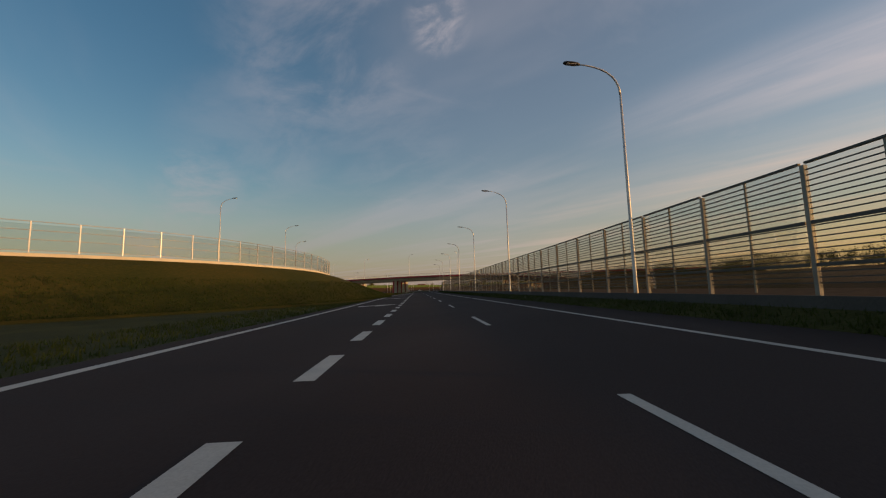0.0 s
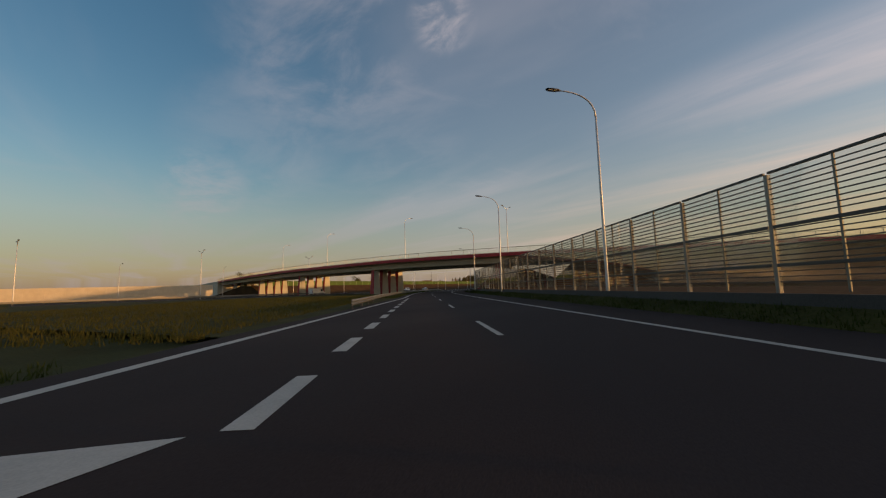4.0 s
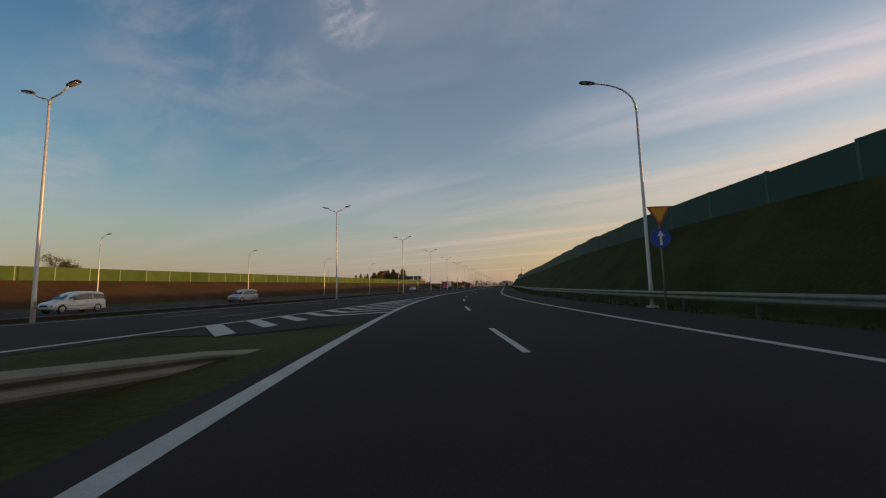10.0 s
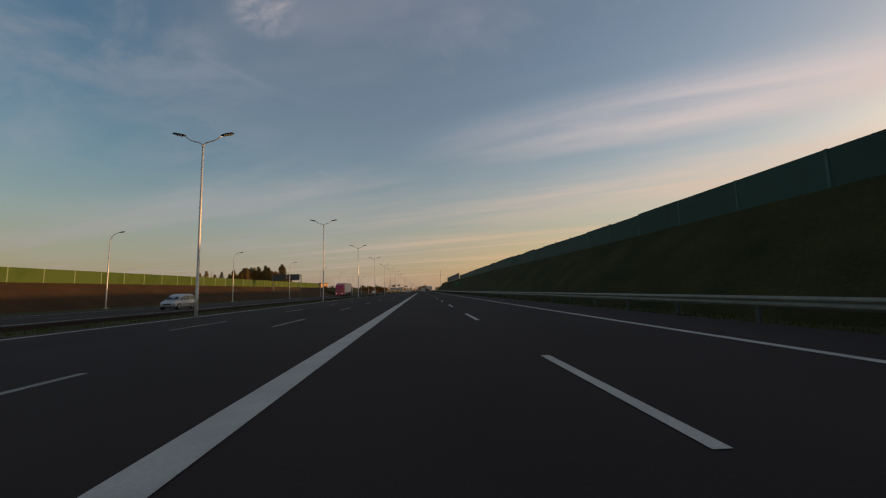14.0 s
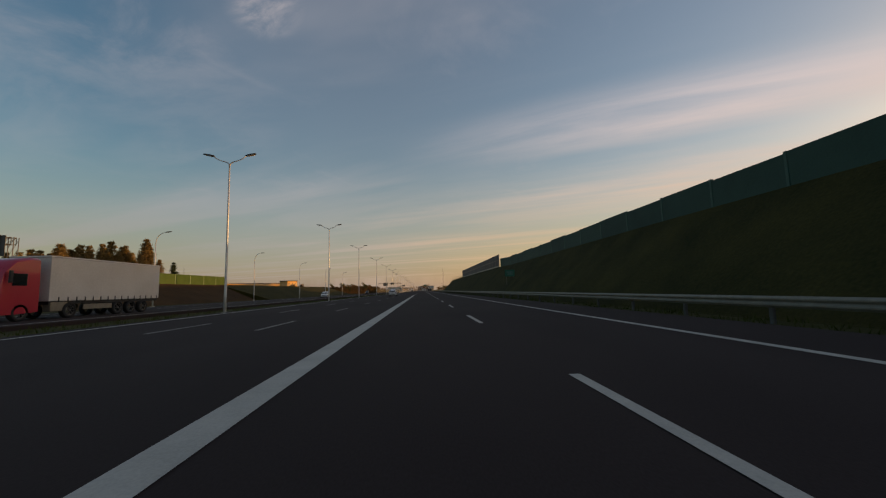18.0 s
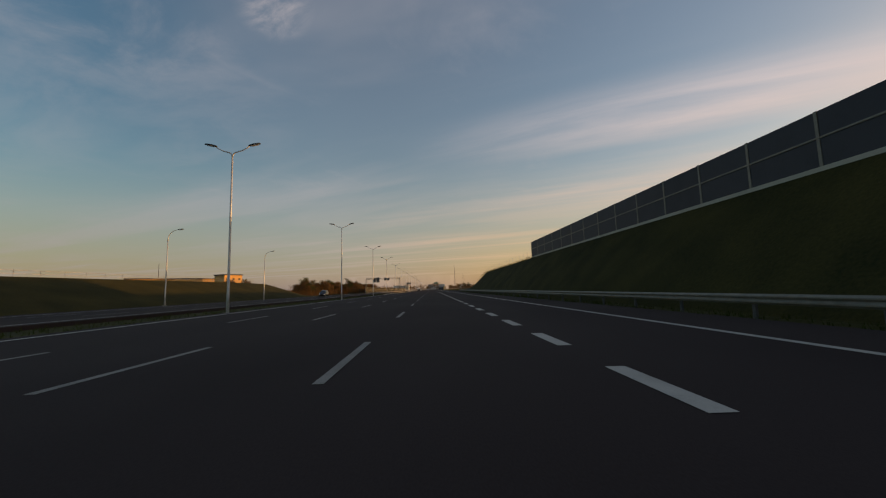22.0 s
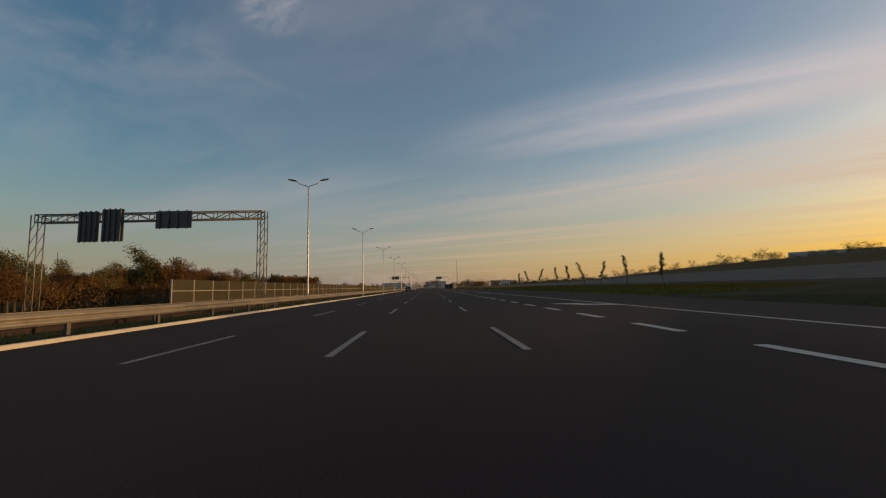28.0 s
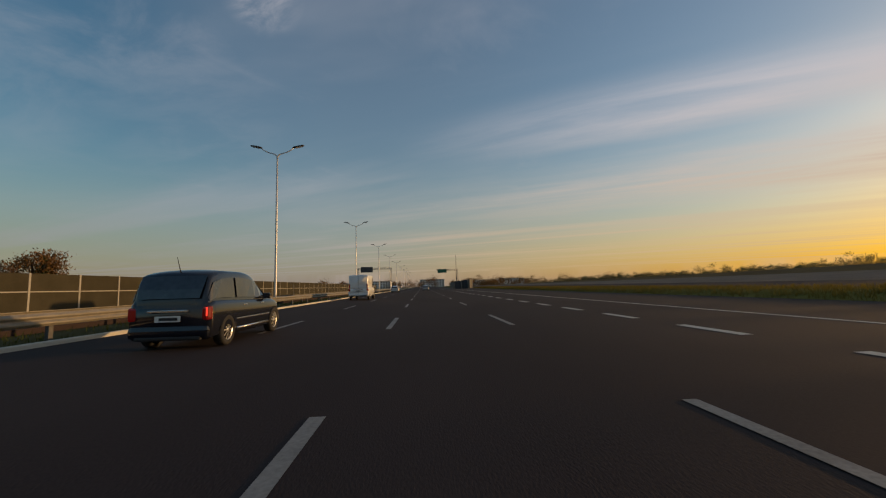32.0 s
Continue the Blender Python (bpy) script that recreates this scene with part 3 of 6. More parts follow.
def pier_mesh():
    """A broad flat column that narrows to its top, with one narrow end painted red."""
    a, b, c, z0, z1 = 0.72, 1.12, 0.1, GZ - 0.1, 5.85
    ring = [(-a, -b + c), (-a + c, -b), (a - c, -b), (a, -b + c), (a, b - c), (a - c, b), (-a + c, b), (-a, b - c)]
    levels = ((z0, 1.0, 1.0), (z0 + 1.2, 0.985, 0.985), (z0 + 3.4, 0.92, 0.87), (z1 - 0.5, 0.84, 0.7), (z1, 0.82, 0.67))
    v = [(x * p_, y_ * q_, z) for z, p_, q_ in levels for x, y_ in ring]
    n = len(levels) - 1
    f = [(8 * r + i, 8 * r + (i + 1) % 8, 8 * r + 8 + (i + 1) % 8, 8 * r + 8 + i) for r in range(n) for i in range(8)] + [tuple(range(7, -1, -1)), tuple(range(8 * n, 8 * n + 8))]
    red = [(-a - 0.01, -b + c), (-a + c, -b - 0.012), (a - c, -b - 0.012), (a + 0.01, -b + c)]
    rv = [(x * p_, y_ * q_, z) for z, p_, q_ in levels for x, y_ in red]
    k = len(rv)
    rv += [(x * 0.98, y_ + 0.03, z) for x, y_, z in rv]
    rf = [(4 * r + i, 4 * r + i + 1, 4 * r + i + 5, 4 * r + i + 4) for r in range(n) for i in range(3)]
    rf += [q for r in range(n) for q in ((4 * r, 4 * r + 4, k + 4 * r + 4, k + 4 * r), (4 * r + 3, k + 4 * r + 3, k + 4 * r + 7, 4 * r + 7))]
    return mesh_of("pier", v, f, CONCRETE), mesh_of("red_face", rv, rf, RED)


PIER, PIER_RED = pier_mesh()
for x in (9.4, -26.4, -60.0, -96.0, 43.5):
    for off in (-2.7, -5.6, -8.5, -11.3):
        s = DS(x)
        z = DECK.at(s)[0].z - 1.9
        k = (z + 0.3) / 5.95
        m = DECK.stand(s, off) @ pose(0, 0, -DECK.at(s)[0].z) @ pose(0, 0, 0, 0, 0, 84) @ Matrix.Diagonal((1, 1, k, 1))
        pr = put("pier", PIER, flyover, FI @ m)
        put("red_face", PIER_RED, pr)


# ---- banks, noise walls ----
def fill_bank(name, way, profile, s0, s1, mat, label, step=5.0):
    return structure(put(name, sweep(name, way, profile, s0, s1, mat, step)), label, "bank")


zr = between((166, GZ), (170, 0.4), (183, 4.7), (200, 4.9), (225, 5.0), (S_OF_Y + 350, 5.1), (S_OF_Y + 390, 5.5), (S_OF_Y + 430, 5.7), (S_OF_Y + 482, 5.7), (S_OF_Y + 489, 6.0), (S_OF_Y + 568, 6.25), (S_OF_Y + 627, 6.1), (S_OF_Y + 656, 2.1), (S_OF_Y + 690, GZ + 0.1))
fill_bank("bank_right", RAMP, [(11.9, GZ - 0.1), (12.2, GZ + 0.05), (14.2, lambda s: zr(s) * 0.36), (16.6, lambda s: zr(s) * 0.8), (17.7, zr), (22.5, zr), (36, GZ), (36, GZ - 0.1)], 184, S_OF_Y + 690, BANK_GRASS,
          "steep dark green grass bank along the road")


def noise_wall(way, off, s0, s1, bay, height, panel_mat, post_mat, label, base, category="noise wall", plinth=0.0, mid_rail=False, up=0.0, uneven=0.0):
    """Panels between posts; base(s): the height of its foot. Panels and posts are pieces."""
    ob = empty("noise_wall", way.stand(s0, off, base(s0)))
    tagged(ob, label, category)
    inv = ob.matrix_world.inverted()
    n = int(round((s1 - s0) / bay))
    bay = (s1 - s0) / n
    step_rng = random.Random(int(s0 * 7))
    pan = box_mesh("panel", 0.14, bay - 0.16, height, panel_mat, 0.02)
    post = box_mesh("post", 0.2, 0.16, height + 0.12, post_mat, 0.015)
    foot = box_mesh("plinth", 0.24, bay, plinth + 0.5, CONCRETE, 0.02, -0.5) if plinth else None
    rail = box_mesh("rail", 0.22, bay - 0.16, 0.09, post_mat, 0.01) if mid_rail else None
    for i in range(n + 1):
        s = s0 + i * bay
        m = inv @ way.stand(s, off, up + base(s) + plinth)
        put("post", post, ob, m @ pose(0, 0, -0.1))
        if i < n:
            z0, z1 = base(s), base(s + bay)
            v0, v1 = way.at(s, off, up + z0 + plinth)[0], way.at(s + bay, off, up + z1 + plinth)[0]
            mm = way.stand(s + bay / 2, off, up + (z0 + z1) / 2 + plinth)
            tilt = math.degrees(math.atan2(v1.z - v0.z, bay))
            mm = inv @ mm @ pose(0, 0, 0, tilt, 0, 0)
            put("panel", pan, ob, mm @ pose(0, 0, step_rng.uniform(-uneven, uneven), 0, 0, 0))
            if foot:
                put("plinth", foot, ob, mm @ pose(0, 0, -plinth))
            if rail:
                put("rail", rail, ob, mm @ pose(0, 0, height * 0.5))
    return ob


fill_bank("bank_end", RAMP, [(11.9, GZ - 0.1), (12.2, GZ + 0.05), (14.2, lambda s: zr(s) * 0.36), (16.6, lambda s: zr(s) * 0.8), (17.7, zr), (22.5, zr), (36, GZ), (36, GZ - 0.1)], 166, 184, RED_FIELD, "bare earth slope where the bank ends under the flyover", 2)
noise_wall(RAMP, 18.3, 186.5, S_OF_Y + 490.4, 5.0, 2.0, GREEN_WALL, node_mat("green_post", (0.025, 0.08, 0.06), (0.05, 0.12, 0.09), 0.6, 0, 2, 20), "dark green panelled noise wall on top of the grass bank", lambda s: zr(s) - 0.1, uneven=0.09)
noise_wall(RAMP, 17.9, S_OF_Y + 490.6, S_OF_Y + 569.8, 4.0, 2.65, DARK_WALL, STEEL, "dark grey noise wall with steel posts on the bank", lambda s: zr(s) - 0.15, plinth=0.4, mid_rail=True)

# chain fence on the bank
fence_wire = node_mat("fence_wire", (0.25, 0.25, 0.25), (0.35, 0.35, 0.34), 0.6, 0.6, 3, 20)
bank_fence = empty("wire_fence", RAMP.stand(S_OF_Y + 570, 18.2, 6.2))
tagged(bank_fence, "thin steel wire fence on posts along the bank top", "fence")
inv = bank_fence.matrix_world.inverted()
fpost = tube_mesh("post", [(0, 0, -0.3), (0, 0, 1.55)], [0.03, 0.03], fence_wire, 6)
for i in range(24):
    s = S_OF_Y + 571 + i * 3.4
    put("post", fpost, bank_fence, inv @ RAMP.stand(s, 18.2, zr(s)) @ pose(0, 0, 0, random.uniform(-3, 3), random.uniform(-3, 3), 0))
for h in (0.25, 0.55):
    put("wire", sweep("wire", RAMP, [((18.2 + a), (lambda s, b=b, h=h: zr(s) + h + b)) for a, b in ((0, 0), (0.02, 0), (0.02, 0.02), (0, 0.02))], S_OF_Y + 571, S_OF_Y + 649, fence_wire, 3.4), bank_fence, inv)

# far side: earth bank with a green wall on it
FARWALL = Way([(-75.5, 205), (-73.5, 220), (-69.5, 256), (-64, 312), (-60, 368), (-57, 420), (-55, 469), (-53, 512)])
SF = lambda y: float(np.interp(y, FARWALL.p[:, 1], FARWALL.s))
fill_bank("bank_far", FARWALL, [(10.5, GZ - 0.1), (10.2, GZ + 0.1), (1.2, 3.9), (-6, 4.1), (-30, GZ), (-30, GZ - 0.1)], 0, FARWALL.long, EARTH, "reddish brown bare earth bank along the far road")
noise_wall(FARWALL, 0.0, 4, FARWALL.long - 2, 5.0, 2.3, FAR_GREEN, node_mat("pale_green_post", (0.12, 0.19, 0.1), (0.19, 0.26, 0.15), 0.6, 0, 2, 20), "green panelled noise wall with pale posts on the earth bank", lambda s: 3.85)
FARGRASS = Way([(-53, 505), (-52.5, 540), (-52, 600), (-55.5, 628), (-65, 652), (-77, 678), (-88, 705)])
zl = between((0, 4.0), (150, 4.3), (230, 4.3))
FAR_GRASS = node_mat("patchy_grass", (0.016, 0.019, 0.005), (0.066, 0.052, 0.013), 0.95, 0, 0.2, 6, 0.06, spec=0.08)
fill_bank("bank_far_grass", FARGRASS, [(14, GZ - 0.1), (13.5, GZ + 0.08), (0.5, zl), (-45, zl), (-80, GZ), (-80, GZ - 0.1)], 0, FARGRASS.long, FAR_GRASS, "grass bank with brown patches beyond the far road")

edge_fence = empty("wire_fence", FARGRASS.stand(3, -2.0, 4.0))
tagged(edge_fence, "low grey steel fence along the far bank top", "fence")
inv = edge_fence.matrix_world.inverted()
for k in range(36):
    s = 3 + 3.4 * k
    put("post", fpost, edge_fence, inv @ FARGRASS.stand(s, -2.0, zl(s) - 0.5))
for h in (0.5, 0.95):
    put("wire", sweep("wire", FARGRASS, [((-2.0 + a), (lambda s, b=b, h=h: zl(s) + h + b)) for a, b in ((0, 0), (0.05, 0), (0.05, 0.05), (0, 0.05))], 3, 122, fence_wire, 3.4), edge_fence, inv)

# ramp bank beside the start, with a glazed fence on it
RISE = Way([(33, -70, 4.9), (49, -32, 4.9), (62, 2, 4.9), (67.8, 20, 4.9), (69, 30, 4.9), (67.6, 40, 4.9), (65, 49, 4.9), (61, 58, 4.8), (53, 69.5, 4.6), (41, 79, 4.2), (24, 88, 3.6), (4, 96, 2.8), (-24, 106, 1.6), (-52, 116, 0.6)])
DRY_BANK = node_mat("dry_bank_grass", (0.024, 0.038, 0.007), (0.098, 0.066, 0.016), 0.95, 0, 0.06, 4, 0.07, spec=0.05)
fill_bank("bank_ramp", RISE, [(13.5, lambda s: GZ - 0.1 - RISE.at(s)[0].z), (13.0, lambda s: GZ + 0.05 - RISE.at(s)[0].z), (8.5, lambda s: -0.62 * RISE.at(s)[0].z), (3.0, lambda s: -0.16 * RISE.at(s)[0].z), (0.4, -0.05), (-9, -0.05), (-24, lambda s: GZ - RISE.at(s)[0].z), (-24, lambda s: GZ - 0.1 - RISE.at(s)[0].z)], 0, RISE.long, DRY_BANK,
          "mown grass embankment of a rising slip road")


def glass_mat(name, tint, rough=0.05, alpha=0.25):
    m = bpy.data.materials.new(name)
    m.use_nodes = True
    n, l = m.node_tree.nodes, m.node_tree.links
    n.remove(n["Principled BSDF"])
    tr, gl, mx = n.new("ShaderNodeBsdfTransparent"), n.new("ShaderNodeBsdfGlossy"), n.new("ShaderNodeMixShader")
    tr.inputs[0].default_value = (*tint, 1)
    gl.inputs["Roughness"].default_value = rough
    fr = n.new("ShaderNodeFresnel")
    fr.inputs[0].default_value = 1.45
    mu = n.new("ShaderNodeMath")
    mu.operation = "MULTIPLY"
    mu.inputs[1].default_value = alpha * 2
    l.new(fr.outputs[0], mu.inputs[0]), l.new(mu.outputs[0], mx.inputs[0])
    l.new(tr.outputs[0], mx.inputs[1]), l.new(gl.outputs[0], mx.inputs[2])
    l.new(mx.outputs[0], n["Material Output"].inputs[0])
    return m


PANE = glass_mat("clear_acrylic", (0.88, 0.9, 0.89), 0.02, 0.24)
PALE_POST = node_mat("pale_steel", (0.25, 0.24, 0.21), (0.35, 0.335, 0.3), 0.55, 0.2, 3, 30)
SR = lambda y: float(np.interp(y, RISE.p[:15 * 20, 1], RISE.s[:15 * 20]))
glazed = empty("glazed_fence", RISE.stand(40, 0.2))
tagged(glazed, "clear glazed noise fence on a pale concrete plinth", "fence")
inv = glazed.matrix_world.inverted()
gp = box_mesh("post", 0.09, 0.09, 2.7, LAMP_STEEL, 0.01, 0.3)
gq = box_mesh("pane", 0.02, 3.02, 2.3, PANE, 0, 0.45)
gr = box_mesh("rail", 0.06, 3.1, 0.05, PALE_POST, 0.01)
gs = box_mesh("plinth", 0.3, 3.12, 0.6, node_mat("pale_plinth", (0.46, 0.42, 0.33), (0.58, 0.53, 0.42), 0.8, 0, 1, 20), 0.02, -0.35)
i, s = 0, 2.0
while s < 205:
    m = inv @ RISE.stand(s, 0.2)
    a, b = RISE.at(s, 0.2)[0], RISE.at(s + 3.1, 0.2)[0]
    d = b - a
    mm = inv @ Matrix.Translation((a + b) / 2) @ Matrix.Rotation(math.atan2(d.y, d.x) - math.pi / 2, 4, "Z") @ pose(0, 0, 0, math.degrees(math.atan2(d.z, 3.1)))
    put("post", gp, glazed, m)
    pane = put("pane", gq, glazed, mm)
    pane.visible_shadow = False
    put("plinth", gs, glazed, mm)
    for h in (0.45, 1.4, 2.2, 2.95):
        put("rail", gr, glazed, mm @ pose(0, 0, h))
    s += 3.1

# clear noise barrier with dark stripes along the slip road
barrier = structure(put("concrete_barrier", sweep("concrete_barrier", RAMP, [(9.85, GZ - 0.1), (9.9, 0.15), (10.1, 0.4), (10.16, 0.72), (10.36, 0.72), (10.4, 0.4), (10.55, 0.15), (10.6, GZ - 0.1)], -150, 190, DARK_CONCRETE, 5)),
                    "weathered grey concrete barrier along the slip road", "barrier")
structure(put("barrier_verge", sweep("barrier_verge", RAMP, [(9.0, GZ), (9.05, 0.01), (9.5, 0.16), (9.86, 0.34), (10.1, 0.4), (10.1, GZ)], -150, 178, GRASS, 5)), "dark green grass mound along the concrete barrier", "verge")
striped = empty("noise_barrier", RAMP.stand(80, 11.1))
tagged(striped, "clear noise barrier with dark stripes between steel posts", "noise barrier")
inv = striped.matrix_world.inverted()
PALE_STEEL = node_mat("weathered_zinc", (0.2, 0.185, 0.16), (0.32, 0.295, 0.25), 0.5, 0.3, 2, 30)
DARK_STEEL = node_mat("dark_steel", (0.07, 0.065, 0.06), (0.11, 0.1, 0.09), 0.5, 0.3, 3, 20)
big_post = box_mesh("post", 0.13, 0.12, 4.75, PALE_STEEL, 0.012, GZ - 0.1)
small_post = box_mesh("stile", 0.05, 0.06, 3.75, STEEL, 0.008, 0.75)
top_rail, mid_rail_me = box_mesh("top_rail", 0.1, 3.8, 0.07, DARK_STEEL, 0.01), box_mesh("mid_rail", 0.12, 3.8, 0.1, DARK_STEEL, 0.01)
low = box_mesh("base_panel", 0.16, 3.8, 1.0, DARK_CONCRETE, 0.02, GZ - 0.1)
pane_me = box_mesh("pane", 0.025, 3.8, 3.6, PANE, 0, 0.9)
stripe_me = box_mesh("stripe", 0.035, 3.78, 0.034, DARK_STEEL)
loose_v, loose_f, count = [], [], 0
s = -25.6
while s < 186:
    put("post", big_post, striped, inv @ RAMP.stand(s, 11.1))
    v0, v1 = RAMP.at(s, 11.1)[0], RAMP.at(s + 4, 11.1)[0]
    d = v1 - v0
    mm = Matrix.Translation((v0 + v1) / 2) @ Matrix.Rotation(math.atan2(d.y, d.x) - math.pi / 2, 4, "Z")
    put("pane", pane_me, striped, inv @ mm)
    put("stile", small_post, striped, inv @ mm)
    put("base_panel", low, striped, inv @ mm)
    put("top_rail", top_rail, striped, inv @ mm @ pose(0, 0, 4.45))
    put("mid_rail", mid_rail_me, striped, inv @ mm @ pose(0, 0, 2.7))
    put("mid_rail", mid_rail_me, striped, inv @ mm @ pose(0, 0, 1.5))
    for k in range(21):
        h = 1.02 + 0.162 * k
        if abs(h - 2.75) < 0.09 or abs(h - 1.55) < 0.09:
            continue
        if 0 <= s < 62:
            put("stripe", stripe_me, striped, inv @ mm @ pose(0, 0, h))
        else:
            base = len(loose_v)
            loose_v += [inv @ mm @ Vector((x, y, h + z)) for x in (-0.017, 0.017) for y in (-1.89, 1.89) for z in (0, 0.034)]
            loose_f += [tuple(base + q for q in f) for f in ((0, 1, 3, 2), (4, 6, 7, 5), (0, 4, 5, 1), (2, 3, 7, 6), (0, 2, 6, 4), (1, 5, 7, 3))]
    s += 3.96
tagged(put("stripes", mesh_of("stripes", loose_v, loose_f, DARK_STEEL), striped), kind="stuff")

# long beige wall where the flyover comes down
LANDING = Way([(-93, 201), (-112, 179), (-133, 156), (-180, 105), (-230, 50)])
BEIGE = node_mat("beige_concrete", (0.52, 0.43, 0.3), (0.66, 0.56, 0.41), 0.85, 0, 0.5, 16, 0.004, vary=0.12)
noise_wall(LANDING, 0, 0, 210, 6.0, 5.2, BEIGE, BEIGE, "long beige concrete panel wall beside the main road", lambda s: GZ, category="wall")

# late noise walls beside the far carriageway
LATE = Way([(-35.5, 700), (-35, 740), (-35, 800), (-35.5, 900), (-37, 1050)])
BROWN_PANEL = node_mat("brown_panel", (0.026, 0.024, 0.015), (0.048, 0.043, 0.028), 0.85, 0, 0.8, 15, 0.006, vary=0.2, spec=0.1)
noise_wall(LATE, 0, 5, 330, 4.4, 2.95, BROWN_PANEL, PALE_POST, "brown noise wall between pale steel posts", lambda s: 0.05, mid_rail=True)
END = Way([(6.8, 897, 0), (10, 897.4, 0), (13.5, 898.5, 0), (15.5, 930, 0), (16, 1050, 0)])
noise_wall(END, 0, 0.2, 150, 2.6, 3.5, DARK_WALL, STEEL, "dark noise wall with a rising top beginning beside the road", between((0, -0.9), (7, -0.1), (160, -0.1)))

# kerb of the median further on
kerb = structure(put("kerb", sweep("kerb", MAIN, [(1.15, GZ), (1.15, 0.11), (1.28, 0.11), (1.3, 0.09), (1.31, 0.0), (1.31, GZ)], 604, 1200, CONCRETE, 5)), "pale concrete kerb of the median", "kerb")

# ---- retaining wall of the flyover's ramp ----
ret = structure(put("retaining_wall", sweep("retaining_wall", DECK, [(0.05, 0.1), (-11.9, 0.1), (-11.9, lambda s: GZ - 0.1 - DECK.at(s)[0].z), (0.05, lambda s: GZ - 0.1 - DECK.at(s)[0].z)], 0, d0, CONCRETE, 5)),
                "pale concrete retaining wall below the flyover ramp", "wall")
grow = between((DS(52), 0.0), (DS(60), 1.0), (DS(170), 1.0))
under = lambda s: -1.0 - (1 - grow(s)) * (DECK.at(s)[0].z - GZ - 1.0)
fill_bank("bank_abutment", DECK, [(6.5, lambda s: GZ - 0.1 - DECK.at(s)[0].z), (-0.8, under), (-12.7, under), (-20.0, lambda s: GZ - 0.1 - DECK.at(s)[0].z)], DS(52), DS(168), RED_FIELD, "brown earth embankment under the end of the flyover", 2)

# ---- painted gore and arrows ----
def flat(name, pts, parent, mat=PAINT, up=Z1):
    n = len(pts)
    return put(name, mesh_of(name, [(x, y, up) for x, y in pts], [tuple(range(n))], mat), parent)


def x_ramp(y):
    """x of the slip road's left line at y."""
    s = float(np.interp(y, RAMP.p[:, 1], RAMP.s)) - 160
    return RAMP.at(s, -2.0)[0].x


y = 236.0
while y < 262:
    xl = MAIN.at(y + 1.5, 12.62)[0].x + 0.12
    xr = x_ramp(y + 1.2) - 0.1
    xr = x_ramp(y + 0.45 * (xr - xl) + 0.6) - 0.16
    xm, w_ = (xl + xr) / 2 - 0.05, (xr - xl) / 2
    if w_ > 0.35:
        if y > 240.5:
            flat("chevron", [(xm, y), (xr, y + 0.85 * w_), (xr, y + 0.85 * w_ + 0.62), (xm, y + 0.8)], road_gore, up=0.0065)
        flat("chevron", [(xm, y), (xm, y + 0.8), (xl, y + 1.0 * w_ + 0.8), (xl, y + 1.0 * w_)], road_gore, up=0.0065)
    y += 2.2


def arrow(way, s, off, side, parent):
    """A zigzag merge arrow painted across the lane; side: 1 points right, -1 left."""
    pts = [(1.5, 2.1), (-0.15, 1.8), (-0.1, 0.85), (-1.4, 0.2), (-1.25, -1.15), (-0.1, 0.0), (-0.05, -0.85)]
    me = mesh_of("arrow", [(x * side, y_, 0) for x, y_ in pts], [(0, 1, 2), (0, 2, 6), (2, 5, 6), (2, 3, 4, 5)], PAINT)
    put("arrow", me, parent, way.stand(s, off, Z1), "white painted merging arrow")


for s in (30.2, 55.4, 79.6, 103.0):
    arrow(RAMP, s, -3.4, 1, road_ramp)
for y in (618, 647, 676.6, 716.3, 745):
    arrow(RAMP, S_OF_Y + y, 4.8, -1, road_ramp)

# ---- land to the right ----
fill_bank("field_start", RAMP, [(12.4, GZ - 0.1), (12.6, GZ + 0.1), (19, 1.0), (30, 1.4), (70, 2.6), (120, 4.5), (170, 5.5), (260, GZ), (260, GZ - 0.1)], -150, 164, RED_FIELD, "rough reddish brown field with dry grass", 10)
fill_bank("field_middle", RAMP, [(34, GZ - 0.1), (36, 1.45), (70, 2.6), (120, 4.5), (170, 5.5), (260, GZ), (260, GZ - 0.1)], 164, 300, RED_FIELD, "reddish brown field behind the bank", 10)
GREY_SLOPE = node_mat("grey_gravel", (0.075, 0.059, 0.047), (0.14, 0.112, 0.09), 0.9, 0, 0.4, 6, 0.05, spec=0.2)
up_ = between((S_OF_Y + 650, GZ + 0.05), (S_OF_Y + 690, 2.6), (S_OF_Y + 740, 2.4), (S_OF_Y + 790, 1.55), (S_OF_Y + 850, 1.2), (S_OF_Y + 1100, 0.5))
low_ = between((S_OF_Y + 650, GZ), (S_OF_Y + 680, 0.62), (S_OF_Y + 735, 0.58), (S_OF_Y + 790, 0.35), (S_OF_Y + 1100, 0.1))
mid_ = lambda s: low_(s) + 0.3 + (up_(s) * 1.85 - low_(s) - 0.3) * 0.45
fill_bank("stone_slope", RAMP, [(30.9, GZ - 0.1), (30.9, lambda s: low_(s) + 0.3), (38, lambda s: low_(s) * 0.5 + 0.15 + mid_(s) * 0.5), (45.2, mid_), (45.2, GZ - 0.1)], S_OF_Y + 650, S_OF_Y + 1150, GREY_SLOPE, "grey gravel slope beside the service road", 6)
fill_bank("field_end", RAMP, [(45, GZ - 0.1), (45, lambda s: mid_(s) * 0.99), (60, lambda s: up_(s) * 1.85), (140, lambda s: up_(s) * 3.6), (300, lambda s: up_(s) * 4.6), (420, lambda s: up_(s) * 4.2), (600, GZ), (600, GZ - 0.1)], S_OF_Y + 650, S_OF_Y + 1150, ROUGH, "wide rising field of dry grass", 12)
VERGE = node_mat("sunlit_verge", (0.07, 0.072, 0.014), (0.19, 0.165, 0.036), 0.95, 0, 0.4, 8, 0.05, spec=0.05)
